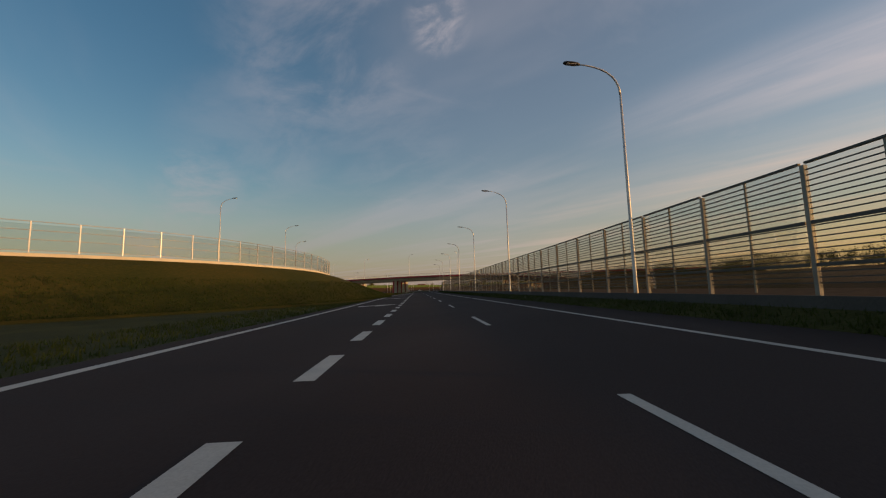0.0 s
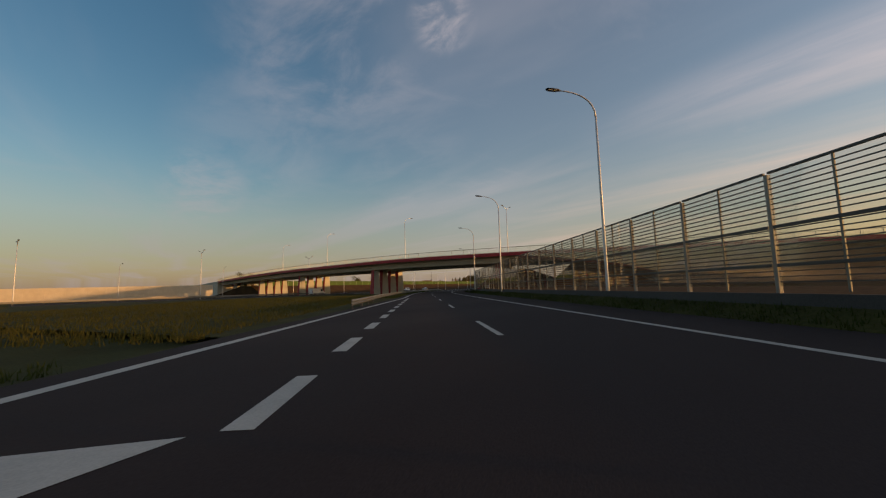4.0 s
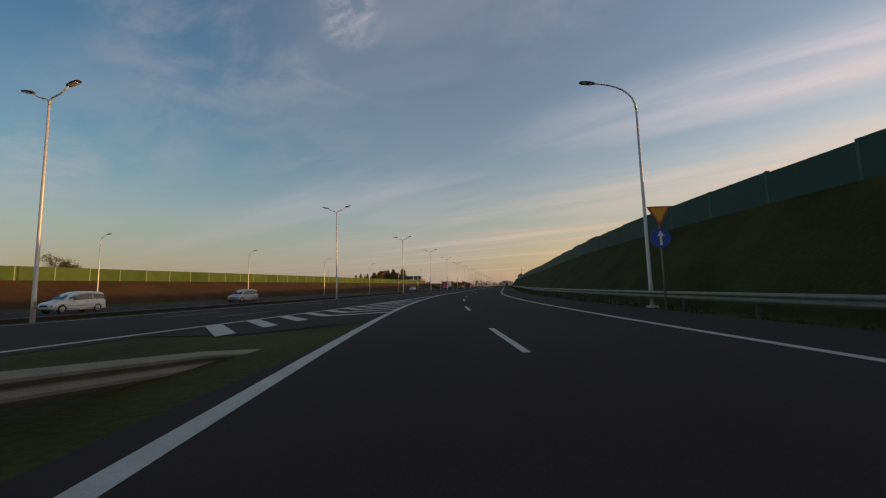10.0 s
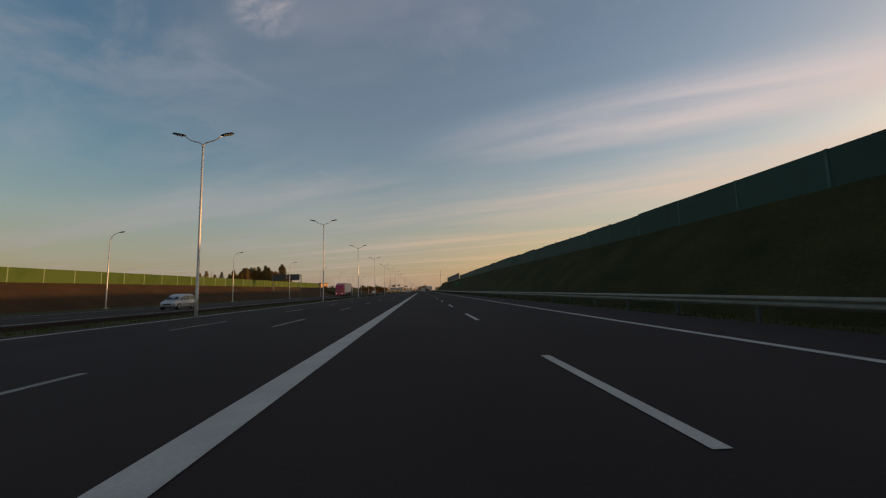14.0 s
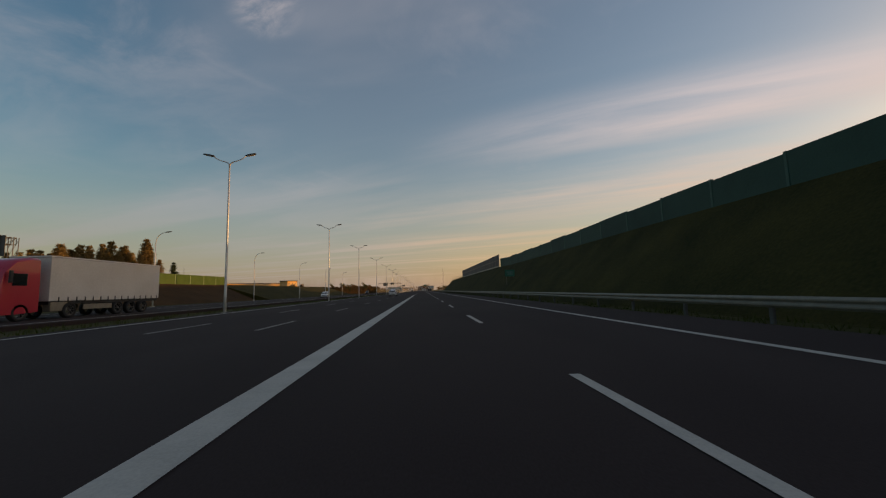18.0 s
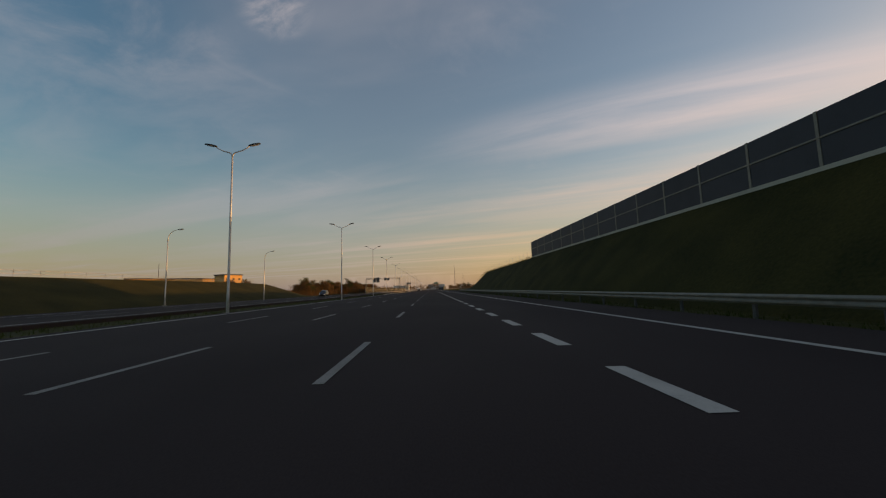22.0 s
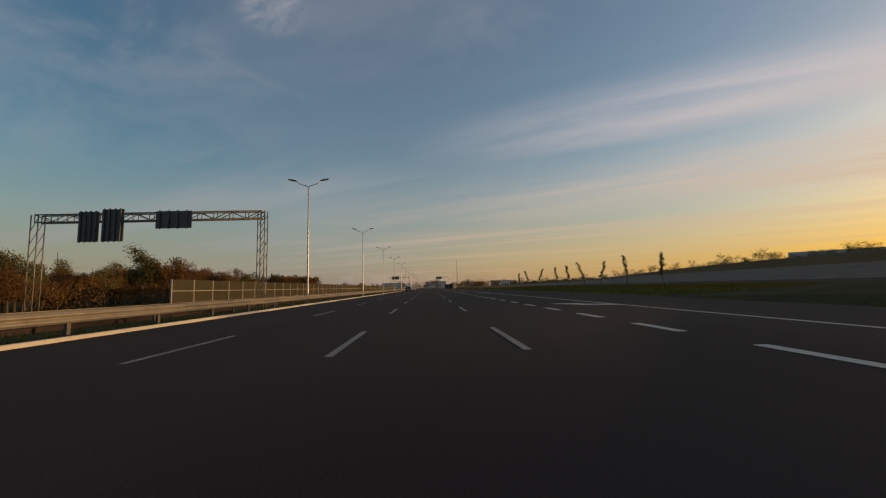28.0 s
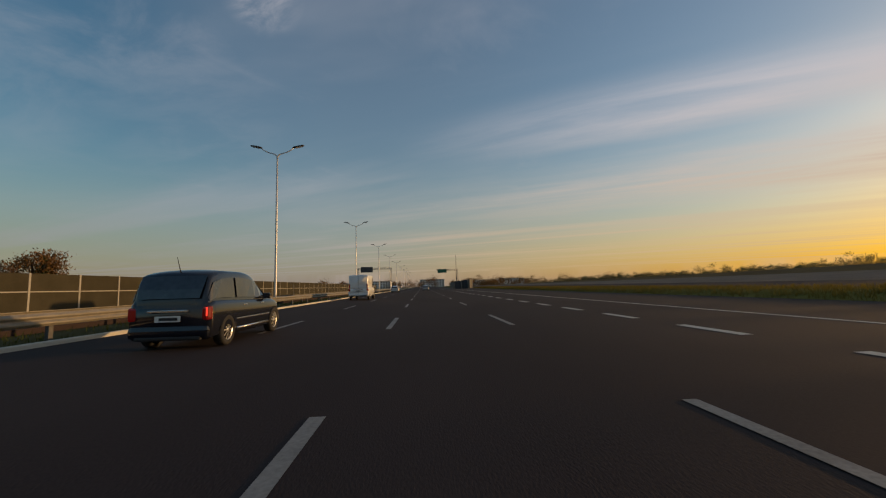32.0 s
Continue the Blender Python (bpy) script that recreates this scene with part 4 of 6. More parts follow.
fill_bank("verge_end", RAMP, [(14.7, GZ - 0.1), (14.9, 0.0), (17.6, lambda s: 0.8 * low_(s)), (20.0, low_), (23.4, lambda s: 0.9 * low_(s)), (23.6, GZ - 0.1)], S_OF_Y + 662, S_OF_Y + 1150, VERGE, "yellow-green sunlit grass verge", 6)
side_road = structure(put("side_road", sweep("side_road", RAMP, [(23.3, lambda s: 0.85 * low_(s)), (31.2, lambda s: low_(s) + 0.35), (31.2, GZ - 0.1), (23.3, GZ - 0.1)], S_OF_Y + 668, S_OF_Y + 1140, ASPHALT, 12)), "grey service road along the field")

# ---- trees ----
def leaf_mat(name, dark, light):
    m = node_mat(name, dark, light, 0.8, 0, 0.6, 5, 0, vary=0.35, spec=0.15)
    return m


LEAF = [leaf_mat("autumn_leaf", (0.056, 0.031, 0.012), (0.142, 0.077, 0.026)), leaf_mat("green_leaf", (0.025, 0.032, 0.01), (0.085, 0.08, 0.024)), leaf_mat("needle", (0.018, 0.03, 0.012), (0.05, 0.065, 0.025)), leaf_mat("larch_needle", (0.085, 0.058, 0.02), (0.19, 0.125, 0.042))]
BARK = node_mat("bark", (0.05, 0.038, 0.026), (0.1, 0.08, 0.06), 0.9, 0, 2, 20, 0.02)


def leaves(rng, centre, spread, n, size, verts, faces):
    for _ in range(n):
        c = Vector(centre) + Vector((rng.gauss(0, spread), rng.gauss(0, spread), rng.gauss(0, spread * 0.8)))
        e = Euler((rng.uniform(0, 6.3), rng.uniform(0, 6.3), rng.uniform(0, 6.3))).to_matrix()
        k, b = size * rng.uniform(0.6, 1.4), len(verts)
        verts += [c + e @ Vector(q) * k for q in ((-0.5, -0.35, 0), (0.5, -0.35, 0.05), (0.55, 0.35, 0), (-0.45, 0.4, -0.05))]
        faces.append((b, b + 1, b + 2, b + 3))


def tree(kind, seed, height, label):
    """Trunk, limbs and a crown of loose leaf clumps with gaps."""
    rng = random.Random(seed)
    ob = empty("tree")
    tagged(ob, label, "tree")
    tv, tf, lv, lf = [], [], [], []

    def limb(a, b, r0, r1):
        a, b = Vector(a), Vector(b)
        d = (b - a).normalized()
        u = d.orthogonal().normalized()
        w = d.cross(u)
        k = len(tv)
        for c, r in ((a, r0), (a.lerp(b, 0.5) + Vector((rng.uniform(-1, 1), rng.uniform(-1, 1), 0)) * r0, (r0 + r1) / 2), (b, r1)):
            for j in range(6):
                g = j * math.pi / 3
                tv.append(c + (u * math.cos(g) + w * math.sin(g)) * r)
        for q in (0, 6):
            for j in range(6):
                tf.append((k + q + j, k + q + (j + 1) % 6, k + q + 6 + (j + 1) % 6, k + q + 6 + j))
    h = height
    limb((0, 0, -0.3), (rng.uniform(-0.2, 0.2), rng.uniform(-0.2, 0.2), h * 0.75), 0.028 * h, 0.008 * h)
    if kind in ("conifer", "larch"):
        n = 16
        for i in range(n):
            z = h * (0.12 + 0.86 * i / n)
            r = (0.27 if kind == "larch" else 0.21) * h * (1 - i / n) ** 0.85 * rng.uniform(0.75, 1.2) + 0.05
            for j in range(7):
                g = rng.uniform(0, 6.3)
                tip = (r * math.cos(g), r * math.sin(g), z - 0.15 * r)
                limb((0, 0, z), tip, 0.03, 0.01)
                leaves(rng, (tip[0] * 0.5, tip[1] * 0.5, tip[2]), 0.27 * r + 0.06, 34, 0.12, lv, lf)
                leaves(rng, (tip[0] * 0.9, tip[1] * 0.9, tip[2]), 0.14 * r + 0.05, 14, 0.1, lv, lf)
    else:
        for i in range(11):
            z = h * rng.uniform(0.28, 0.7)
            g, r = rng.uniform(0, 6.3), h * rng.uniform(0.12, 0.3)
            tip = (r * math.cos(g), r * math.sin(g), z + h * rng.uniform(0.06, 0.25))
            limb((0, 0, z * 0.85), tip, 0.012 * h, 0.004 * h)
            for _ in range(4):
                c = (tip[0] + rng.gauss(0, 0.06 * h), tip[1] + rng.gauss(0, 0.06 * h), tip[2] + rng.gauss(0, 0.06 * h))
                leaves(rng, c, 0.06 * h, 120, 0.011 * h + 0.055, lv, lf)
    put("trunk", mesh_of("trunk", tv, tf, BARK, True), ob)
    put("crown", mesh_of("crown", lv, lf, LEAF[{"autumn": 0, "green": 1, "conifer": 2, "larch": 3}[kind]]), ob)
    return ob


KINDS = [tree("autumn", 1, 8.0, "broadleaf tree with thin reddish brown autumn crown"), tree("autumn", 2, 8.0, "broadleaf tree with sparse brown autumn leaves"),
         tree("green", 3, 8.0, "broadleaf tree with dull green crown"), tree("conifer", 4, 9.0, "dark slender spruce tree"), tree("conifer", 5, 9.0, "dark narrow conifer beside other trees"), tree("larch", 6, 9.0, "reddish brown larch with a pointed crown"), tree("larch", 7, 9.0, "brown autumn larch with a ragged crown")]
first_used = [False] * len(KINDS)


def plant(k, x, y, z, size):
    m = Matrix.Translation((x, y, z)) @ Matrix.Rotation(random.uniform(0, 6.3), 4, "Z") @ Matrix.Diagonal((size * random.uniform(0.85, 1.15), size * random.uniform(0.85, 1.15), size, 1))
    if not first_used[k]:
        first_used[k] = True
        KINDS[k].matrix_world = m
        return KINDS[k]
    return copy_thing(KINDS[k], m)


def grove(n, x0, x1, y0, y1, z, kinds, lo, hi, group):
    for _ in range(n):
        t_ = plant(random.choice(kinds), random.uniform(x0, x1), random.uniform(y0, y1), z, random.uniform(lo, hi))
        t_["group"] = group


random.seed(11)
for k in range(120):
    u = random.random() * (0.6 if k % 5 else 1.2)
    plant(random.choice((5, 6, 5, 6, 5, 3, 6)), -71 - 36 * u + random.gauss(0, 3), 507 - 28 * u + random.gauss(0, 3.5), GZ, random.uniform(1.08, 1.45) * (1 - 0.25 * u))["group"] = "wood behind the green wall"
grove(3, -100, -92, 215, 232, GZ, (2,), 1.05, 1.2, "trees behind the earth bank")
grove(3, -92, -84, 285, 330, GZ, (2, 1), 0.95, 1.08, "trees behind the earth bank")
grove(40, -57, -44.5, 647, 716, GZ, (0, 1, 0, 1, 2), 0.48, 0.84, "autumn trees past the far bank")
plant(0, -47.5, 689, GZ, 0.98)["group"] = "autumn trees past the far bank"
plant(1, -46.5, 668, GZ, 0.86)["group"] = "autumn trees past the far bank"
grove(8, -92, -82, 668, 688, 4.15, (0, 1, 0), 0.42, 0.62, "bushes beside the building")
grove(14, -54, -44, 690, 716, GZ, (0, 1, 0, 2), 0.4, 0.62, "brown bushes past the far bank")
grove(38, -80, -44, 712, 742, GZ, (0, 1, 0, 0, 2), 0.72, 0.98, "wood behind the brown wall")
grove(44, -76, -44, 742, 768, GZ, (0, 1, 1, 0, 2), 0.58, 0.76, "wood behind the brown wall")
for k in range(56):
    x = -45 - 32 * random.random()
    plant(random.choice((0, 1, 0, 2, 1)), x, random.uniform(764, 797 + (-50 - x) * 0.95), GZ, random.uniform(0.62, 0.86))["group"] = "wood behind the brown wall"
for k in range(30):
    plant(random.choice((0, 1, 0, 1, 0, 3)), random.uniform(-64, -45), random.uniform(774, 808), GZ, random.uniform(0.72, 0.92))["group"] = "wood behind the brown wall"
grove(12, -110, -40, 880, 1000, GZ, (0, 1, 2), 0.4, 0.6, "trees far behind the wall")

# thin woods along the far ridges, too many to count
def wood_line(name, places, label, mat, size=1.0, count=70, spread=0.15):
    rng = random.Random(7)
    v, f = [], []
    for x, y, z, h in places:
        for _ in range(5):
            leaves(rng, (x + rng.gauss(0, h * 0.3), y + rng.gauss(0, h * 0.3), z + h * rng.uniform(0.15, 0.8)), h * spread, count, h * 0.05 * size, v, f)
    return tagged(put(name, mesh_of(name, v, f, mat)), label, "trees", kind="stuff")


rng = random.Random(5)
spots = []
for i in range(900):
    s = rng.uniform(S_OF_Y + 660, S_OF_Y + 1140)
    d = rng.choice((125, 150, 150, 170, 190)) + rng.gauss(0, 10)
    q = RAMP.at(s, d)[0]
    spots.append((q.x, q.y, up_(s) * float(np.interp(d, (60, 140, 300, 420), (1.85, 3.6, 4.6, 4.2))) - 0.4, 1.2 + 2.6 * rng.random() ** 1.6))
for i in range(520):
    s = rng.uniform(S_OF_Y + 690, S_OF_Y + 1000)
    d = rng.uniform(60, 95)
    q = RAMP.at(s, d)[0]
    spots.append((q.x, q.y, up_(s) * float(np.interp(d, (60, 140), (1.85, 3.6))) - 0.5, 1.0 + 2.2 * rng.random() ** 2))
spots += [(285 + 44 * k + rng.gauss(0, 5), 948 - 40 * k + rng.gauss(0, 5), 3.0, rng.uniform(11, 17.0)) for k in (rng.random() for _ in range(34))]
wood_line("ridge_wood", spots, "dark line of trees along the far ridge", LEAF[1], 0.75, 70, 0.12)
spots = []
for i in range(420):
    s, d = rng.uniform(-60, 290), rng.uniform(85, 165)
    q = RAMP.at(s, d)[0]
    spots.append((q.x, q.y, float(np.interp(d, (70, 120, 170), (2.6, 4.5, 5.5))) - 0.3, 2.5 + 5.0 * rng.random() ** 1.5))
wood_line("field_wood", spots, "dark scrub and trees across the brown field", LEAF[1], 0.5, 150, 0.11)
spots = [(rng.uniform(-58, -42.5), rng.uniform(645, 722), GZ, rng.uniform(1.4, 3.8)) for _ in range(170)] + [(rng.uniform(-70, -46), rng.uniform(722, 800), GZ, rng.uniform(2.0, 4.6)) for _ in range(90)]
wood_line("scrub", spots, "reddish brown autumn scrub below the trees", LEAF[0], 0.75, 60, 0.17)
spots = [(rng.uniform(-700, 420), rng.uniform(1250, 1500), GZ, rng.uniform(7, 15)) for _ in range(240)] + [(rng.uniform(-330, -130), rng.uniform(330, 1150), GZ, rng.uniform(5, 11)) for _ in range(130)]
spots += [(rng.uniform(36, 80), rng.uniform(1000, 1240), GZ, rng.uniform(4, 9)) for _ in range(40)]
wood_line("horizon_wood", spots, "hazy trees low on the horizon", LEAF[0])

# young staked trees on the slope
STAKE = node_mat("stake_wood", (0.2, 0.15, 0.1), (0.3, 0.24, 0.17), 0.85, 0, 4, 30)


def sapling(seed, h):
    r = random.Random(seed)
    ob = empty("sapling")
    tagged(ob, "young leaning staked tree with a sparse leafy top on the verge", "tree", "young trees on the verge")
    lean, sway = r.uniform(-0.8, 0.5), r.uniform(-0.3, 0.3)
    axis = [Vector((lean * u ** 1.6 + sway * math.sin(u * 5), sway * u, h * u)) for u in (k / 6 for k in range(7))]
    put("trunk", tube_mesh("trunk", [axis[0] - Vector((0, 0, 0.3))] + axis[1:], [0.045, 0.042, 0.038, 0.032, 0.026, 0.018, 0.008], BARK, 7), ob)
    put("stake", tube_mesh("stake", [(0.25, 0.1, -0.3), (0.25, 0.1, 1.2)], [0.022, 0.02], STAKE, 6), ob)
    put("stake", tube_mesh("stake", [(-0.25, -0.1, -0.3), (-0.25, -0.1, 1.2)], [0.022, 0.02], STAKE, 6), ob)
    v, f = [], []
    for i in range(22):
        u = 0.4 + 0.6 * (i + r.random()) / 22
        k = u * 6
        c = axis[min(int(k), 5)].lerp(axis[min(int(k), 5) + 1], k - int(k))
        leaves(r, c + Vector((r.gauss(0, 0.09), r.gauss(0, 0.09), 0)), 0.085, 28, 0.07, v, f)
    put("crown", mesh_of("crown", v, f, LEAF[2]), ob)
    return ob


for i, (x, y, h) in enumerate(((16.4, 740.5, 3.2), (17.5, 735.9, 3.5), (18.0, 729.9, 3.6), (17.8, 719.9, 3.4), (18.2, 715.3, 3.4), (18.3, 709.7, 3.5), (18.6, 704.5, 3.3), (18.6, 698.5, 3.6), (18.6, 691.5, 3.2))):
    sapling(20 + i, h).matrix_world = RAMP.stand(S_OF_Y + y, x, 0.9 * low_(S_OF_Y + y))
for x, y_, lean in ((13.2, 666.0, 0.5), (13.8, 668.5, 0.9)):
    ob = put("bare_pole", tube_mesh("bare_pole", [(0, 0, -0.3), (lean * 0.2, 0, 4.0), (-lean * 0.5, 0, 8.3)], [0.025, 0.016, 0.006], BARK, 6), None, pose(x, y_, GZ))
    tagged(ob, "tall thin bare sapling on the verge", "tree")

# ---- buildings ----
ORANGE = node_mat("ochre_render", (0.56, 0.3, 0.1), (0.7, 0.4, 0.15), 0.85, 0, 0.6, 10)
ROOF = node_mat("dark_roof", (0.05, 0.045, 0.045), (0.09, 0.08, 0.08), 0.8, 0, 0.5, 10)
WHITE = node_mat("white_render", (0.6, 0.58, 0.54), (0.74, 0.72, 0.68), 0.85, 0, 0.6, 10)
HALL_GREY = node_mat("weathered_cladding", (0.2, 0.19, 0.18), (0.3, 0.29, 0.27), 0.75, 0, 0.3, 5)
WINDOW = node_mat("dark_window", (0.02, 0.022, 0.026), (0.05, 0.052, 0.06), 0.1, 0, 1, 10)


def building(x, y, z, sx, sy, h, wall_mat, label, floors=1, bays=6, gable=0.0, turn=0.0, open_=1.0, roof_mat=ROOF):
    ob = empty("building", pose(x, y, z, 0, 0, turn))
    tagged(ob, label, "building")
    put("wall", box_mesh("wall", sx, sy, h + 1.5, wall_mat, 0.03, -1.5), ob)
    if gable:
        v = [(-sx / 2 - 0.4, -sy / 2 - 0.4, h), (sx / 2 + 0.4, -sy / 2 - 0.4, h), (sx / 2 + 0.4, sy / 2 + 0.4, h), (-sx / 2 - 0.4, sy / 2 + 0.4, h), (-sx / 2 - 0.4, 0, h + gable), (sx / 2 + 0.4, 0, h + gable)]
        put("roof", mesh_of("roof", v, [(0, 1, 5, 4), (2, 3, 4, 5), (0, 4, 3), (1, 2, 5), (3, 2, 1, 0)], roof_mat), ob)
    else:
        put("roof", box_mesh("roof", sx + 0.6, sy + 0.6, 0.45, ROOF, 0.03, h), ob)
    w = box_mesh("window", sx / bays * 0.55 * open_, 0.12, h / floors * 0.5 * open_, WINDOW, 0.01)
    fr = box_mesh("sill", sx / bays * 0.6 * open_, 0.2, 0.06, WHITE, 0.01)
    for k in range(floors):
        for i in range(bays):
            m = pose(-sx / 2 + sx * (i + 0.5) / bays, -sy / 2 - 0.02, h * (k + 0.25) / floors)
            q = put("window", w, ob, m)
            put("sill", fr, q, pose(0, -0.03, -0.06))
    return ob


building(-96, 684, 3.9, 8.5, 8, 6.2, ORANGE, "ochre office block above the grass bank", 2, 3, turn=58, open_=0.6)
building(-121, 689, 4.6, 42, 16, 4.3, ORANGE, "long low ochre hall with a dark flat roof", 1, 11, turn=38, open_=0.6)
building(355, 968, 3.0, 71, 30, 14.0, HALL_GREY, "long grey hall with a pale pitched roof on the far ridge", 1, 8, gable=7.0, turn=-44, open_=0.7, roof_mat=HALL_GREY)
RED_ROOF = node_mat("red_roof_tile", (0.12, 0.035, 0.022), (0.2, 0.06, 0.035), 0.8, 0, 0.8, 12)
building(-107, 438, GZ, 9, 8, 6.7, WHITE, "small house with a red-brown roof behind the green wall", 2, 3, gable=2.3, turn=18, roof_mat=RED_ROOF)
for i, (x, y_, w_, h_) in enumerate(((-60, 1260, 30, 9), (10, 1330, 36, 11), (70, 1280, 24, 8), (-120, 1300, 30, 8), (130, 1340, 40, 10))):
    building(x, y_, GZ, w_, 16, h_, WHITE, "pale block of flats far down the road", 4, 9)
for x, y_, h_ in ((-420, 1100, 52), (60, 1480, 60)):
    mast = empty("mast", pose(x, y_, GZ))
    tagged(mast, "tall thin lattice mast far off", "mast")
    put("pole", tube_mesh("pole", [(0, 0, 0), (0, 0, h_)], [0.7, 0.25], DARK_STEEL, 6), mast)

# ---- signs and gantries ----
SIGN_BACK = node_mat("sign_back", (0.06, 0.065, 0.07), (0.1, 0.105, 0.11), 0.5, 0.4, 2, 15)
SIGN_GREEN = node_mat("sign_green", (0.01, 0.12, 0.075), (0.015, 0.16, 0.1), 0.4, 0, 2, 15)
SIGN_PALE = node_mat("sign_pale_grey", (0.12, 0.2, 0.18), (0.17, 0.26, 0.24), 0.5, 0, 2, 15)
SIGN_BLUE = node_mat("sign_blue", (0.012, 0.06, 0.3), (0.02, 0.085, 0.38), 0.4, 0, 2, 15)
SIGN_YELLOW = node_mat("sign_yellow", (0.75, 0.3, 0.02), (0.85, 0.38, 0.03), 0.4, 0, 2, 15)
SIGN_RED = node_mat("sign_red", (0.4, 0.06, 0.02), (0.5, 0.09, 0.03), 0.4, 0, 2, 15)


def truss(ob, x0, x1, z0, z1, depth=0.5):
    for yy in (-depth / 2, depth / 2):
        for z in (z0, z1):
            put("chord", tube_mesh("chord", [(x0, yy, z), (x1, yy, z)], [0.05, 0.05], STEEL, 6), ob)
    n = max(2, int((x1 - x0) / 1.1))
    for i in range(n + 1):
        x = x0 + (x1 - x0) * i / n
        for yy in (-depth / 2, depth / 2):
            put("strut", tube_mesh("strut", [(x, yy, z0), (x, yy, z1)], [0.035, 0.035], STEEL, 5), ob)
            if i < n:
                put("strut", tube_mesh("strut", [(x, yy, z0 if i % 2 else z1), (x + (x1 - x0) / n, yy, z1 if i % 2 else z0)], [0.03, 0.03], STEEL, 5), ob)


def mast_leg(ob, x, top, w=0.5):
    for a in (-w / 2, w / 2):
        for b in (-w / 2, w / 2):
            put("leg", tube_mesh("leg", [(x + a, b, GZ - 0.2), (x + a, b, top)], [0.04, 0.04], STEEL, 6), ob)
    n = int(top / 0.9)
    for i in range(n):
        z = GZ + 0.3 + i * (top - 0.3) / n
        for b in (-w / 2, w / 2):
            put("strut", tube_mesh("strut", [(x - w / 2, b, z), (x + w / 2, b, z + (top - 0.3) / n)], [0.022, 0.022], STEEL, 5), ob)


def board(ob, x0, x1, z0, z1, back=True, ribs=4):
    w = x1 - x0
    put("sign_board", box_mesh("sign_board", w, 0.06, z1 - z0, SIGN_BACK if back else SIGN_GREEN, 0.01), ob, pose((x0 + x1) / 2, -0.45 if back else -0.35, z0))
    rib = box_mesh("rib", 0.07, 0.1, z1 - z0 + 0.1, SIGN_BACK if back else STEEL, 0.01)
    for i in range(ribs):
        put("rib", rib, ob, pose(x0 + w * (i + 0.5) / ribs, -0.52 if back else -0.28, z0 - 0.05))


def gantry(y, x0, x1, z0, z1, boards, label, back=True, legs=True):
    ob = empty("sign_gantry", pose(0, y, 0))
    tagged(ob, label, "sign gantry")
    truss(ob, x0, x1, z0, z1)
    for x in ((x0, x1) if legs else (x1,)):
        mast_leg(ob, x, z1)
    for b in boards:
        board(ob, *b, back=back)
    return ob


gantry(684.5, -31.5, -15.7, 6.5, 7.05, ((-28.3, -26.9, 5.0, 7.15), (-26.7, -25.2, 5.0, 7.3), (-23.0, -20.5, 5.85, 7.1)), "steel lattice gantry with the dark backs of road signs")
gantry(444, -50.6, -41.4, 6.9, 7.6, ((-50.3, -46.2, 5.8, 7.8), (-45.8, -41.7, 5.7, 7.8)), "steel lattice gantry with two dark sign backs beside the far road")
gantry(897, -27.0, -15.5, 7.6, 8.1, ((-26.0, -21.8, 6.6, 8.5),), "steel gantry with one dark sign over the far road")
gantry(931, 2.0, 11.2, 8.0, 8.5, ((2.4, 6.4, 7.0, 8.6),), "cantilever gantry with a green direction sign", back=False, legs=False)

# give-way triangle over a blue arrow disc
sign = empty("road_sign", pose(12.9, 242.8, GZ, 0, 0, 4))
tagged(sign, "yellow give-way triangle above a blue arrow disc on one post", "road sign")
put("post", tube_mesh("post", [(0, 0.04, -0.3), (0, 0.04, 4.1)], [0.035, 0.035], STEEL, 8), sign)


def plate(name, pts, mat, parent, depth, yy, label=""):
    n = len(pts)
    v = [(x, yy, z) for x, z in pts] + [(x, yy + depth, z) for x, z in pts]
    f = [tuple(range(n)), tuple(range(2 * n - 1, n - 1, -1))] + [(i, (i + 1) % n, n + (i + 1) % n, n + i) for i in range(n)]
    return put(name, mesh_of(name, v, f, mat), parent, label=label)


plate("triangle", [(-0.44, 4.28), (0.44, 4.28), (0, 3.5)], SIGN_RED, sign, 0.03, 0.0, "yellow triangle with a red rim")
plate("triangle_face", [(-0.33, 4.22), (0.33, 4.22), (0, 3.63)], SIGN_YELLOW, sign, 0.004, -0.006)
plate("disc", [(0.38 * math.cos(k * math.pi / 14), 3.02 + 0.38 * math.sin(k * math.pi / 14)) for k in range(28)], SIGN_BLUE, sign, 0.03, 0.0, "blue disc")
plate("arrow", [(-0.045, 2.74), (0.045, 2.74), (0.045, 3.12), (0.145, 3.08), (0, 3.32), (-0.145, 3.08), (-0.045, 3.12)], WHITE, sign, 0.004, -0.006, "white arrow")

info = empty("road_sign", pose(14.4, 465.3, 0))
tagged(info, "small green direction sign on two posts in the bank", "road sign")
for x in (-0.55, 0.55):
    put("post", tube_mesh("post", [(x, 0.05, 0.2), (x, 0.05, 4.1)], [0.035, 0.035], STEEL, 8), info)
plate("sign_board", [(-0.8, 3.0), (0.8, 3.0), (0.8, 4.1), (-0.8, 4.1)], SIGN_GREEN, info, 0.03, 0.0, "green board")
for z, w in ((3.66, 0.55), (3.34, 0.48)):
    plate("text_bar", [(-w, z), (w, z), (w, z + 0.12), (-w, z + 0.12)], SIGN_PALE, info, 0.003, -0.005)

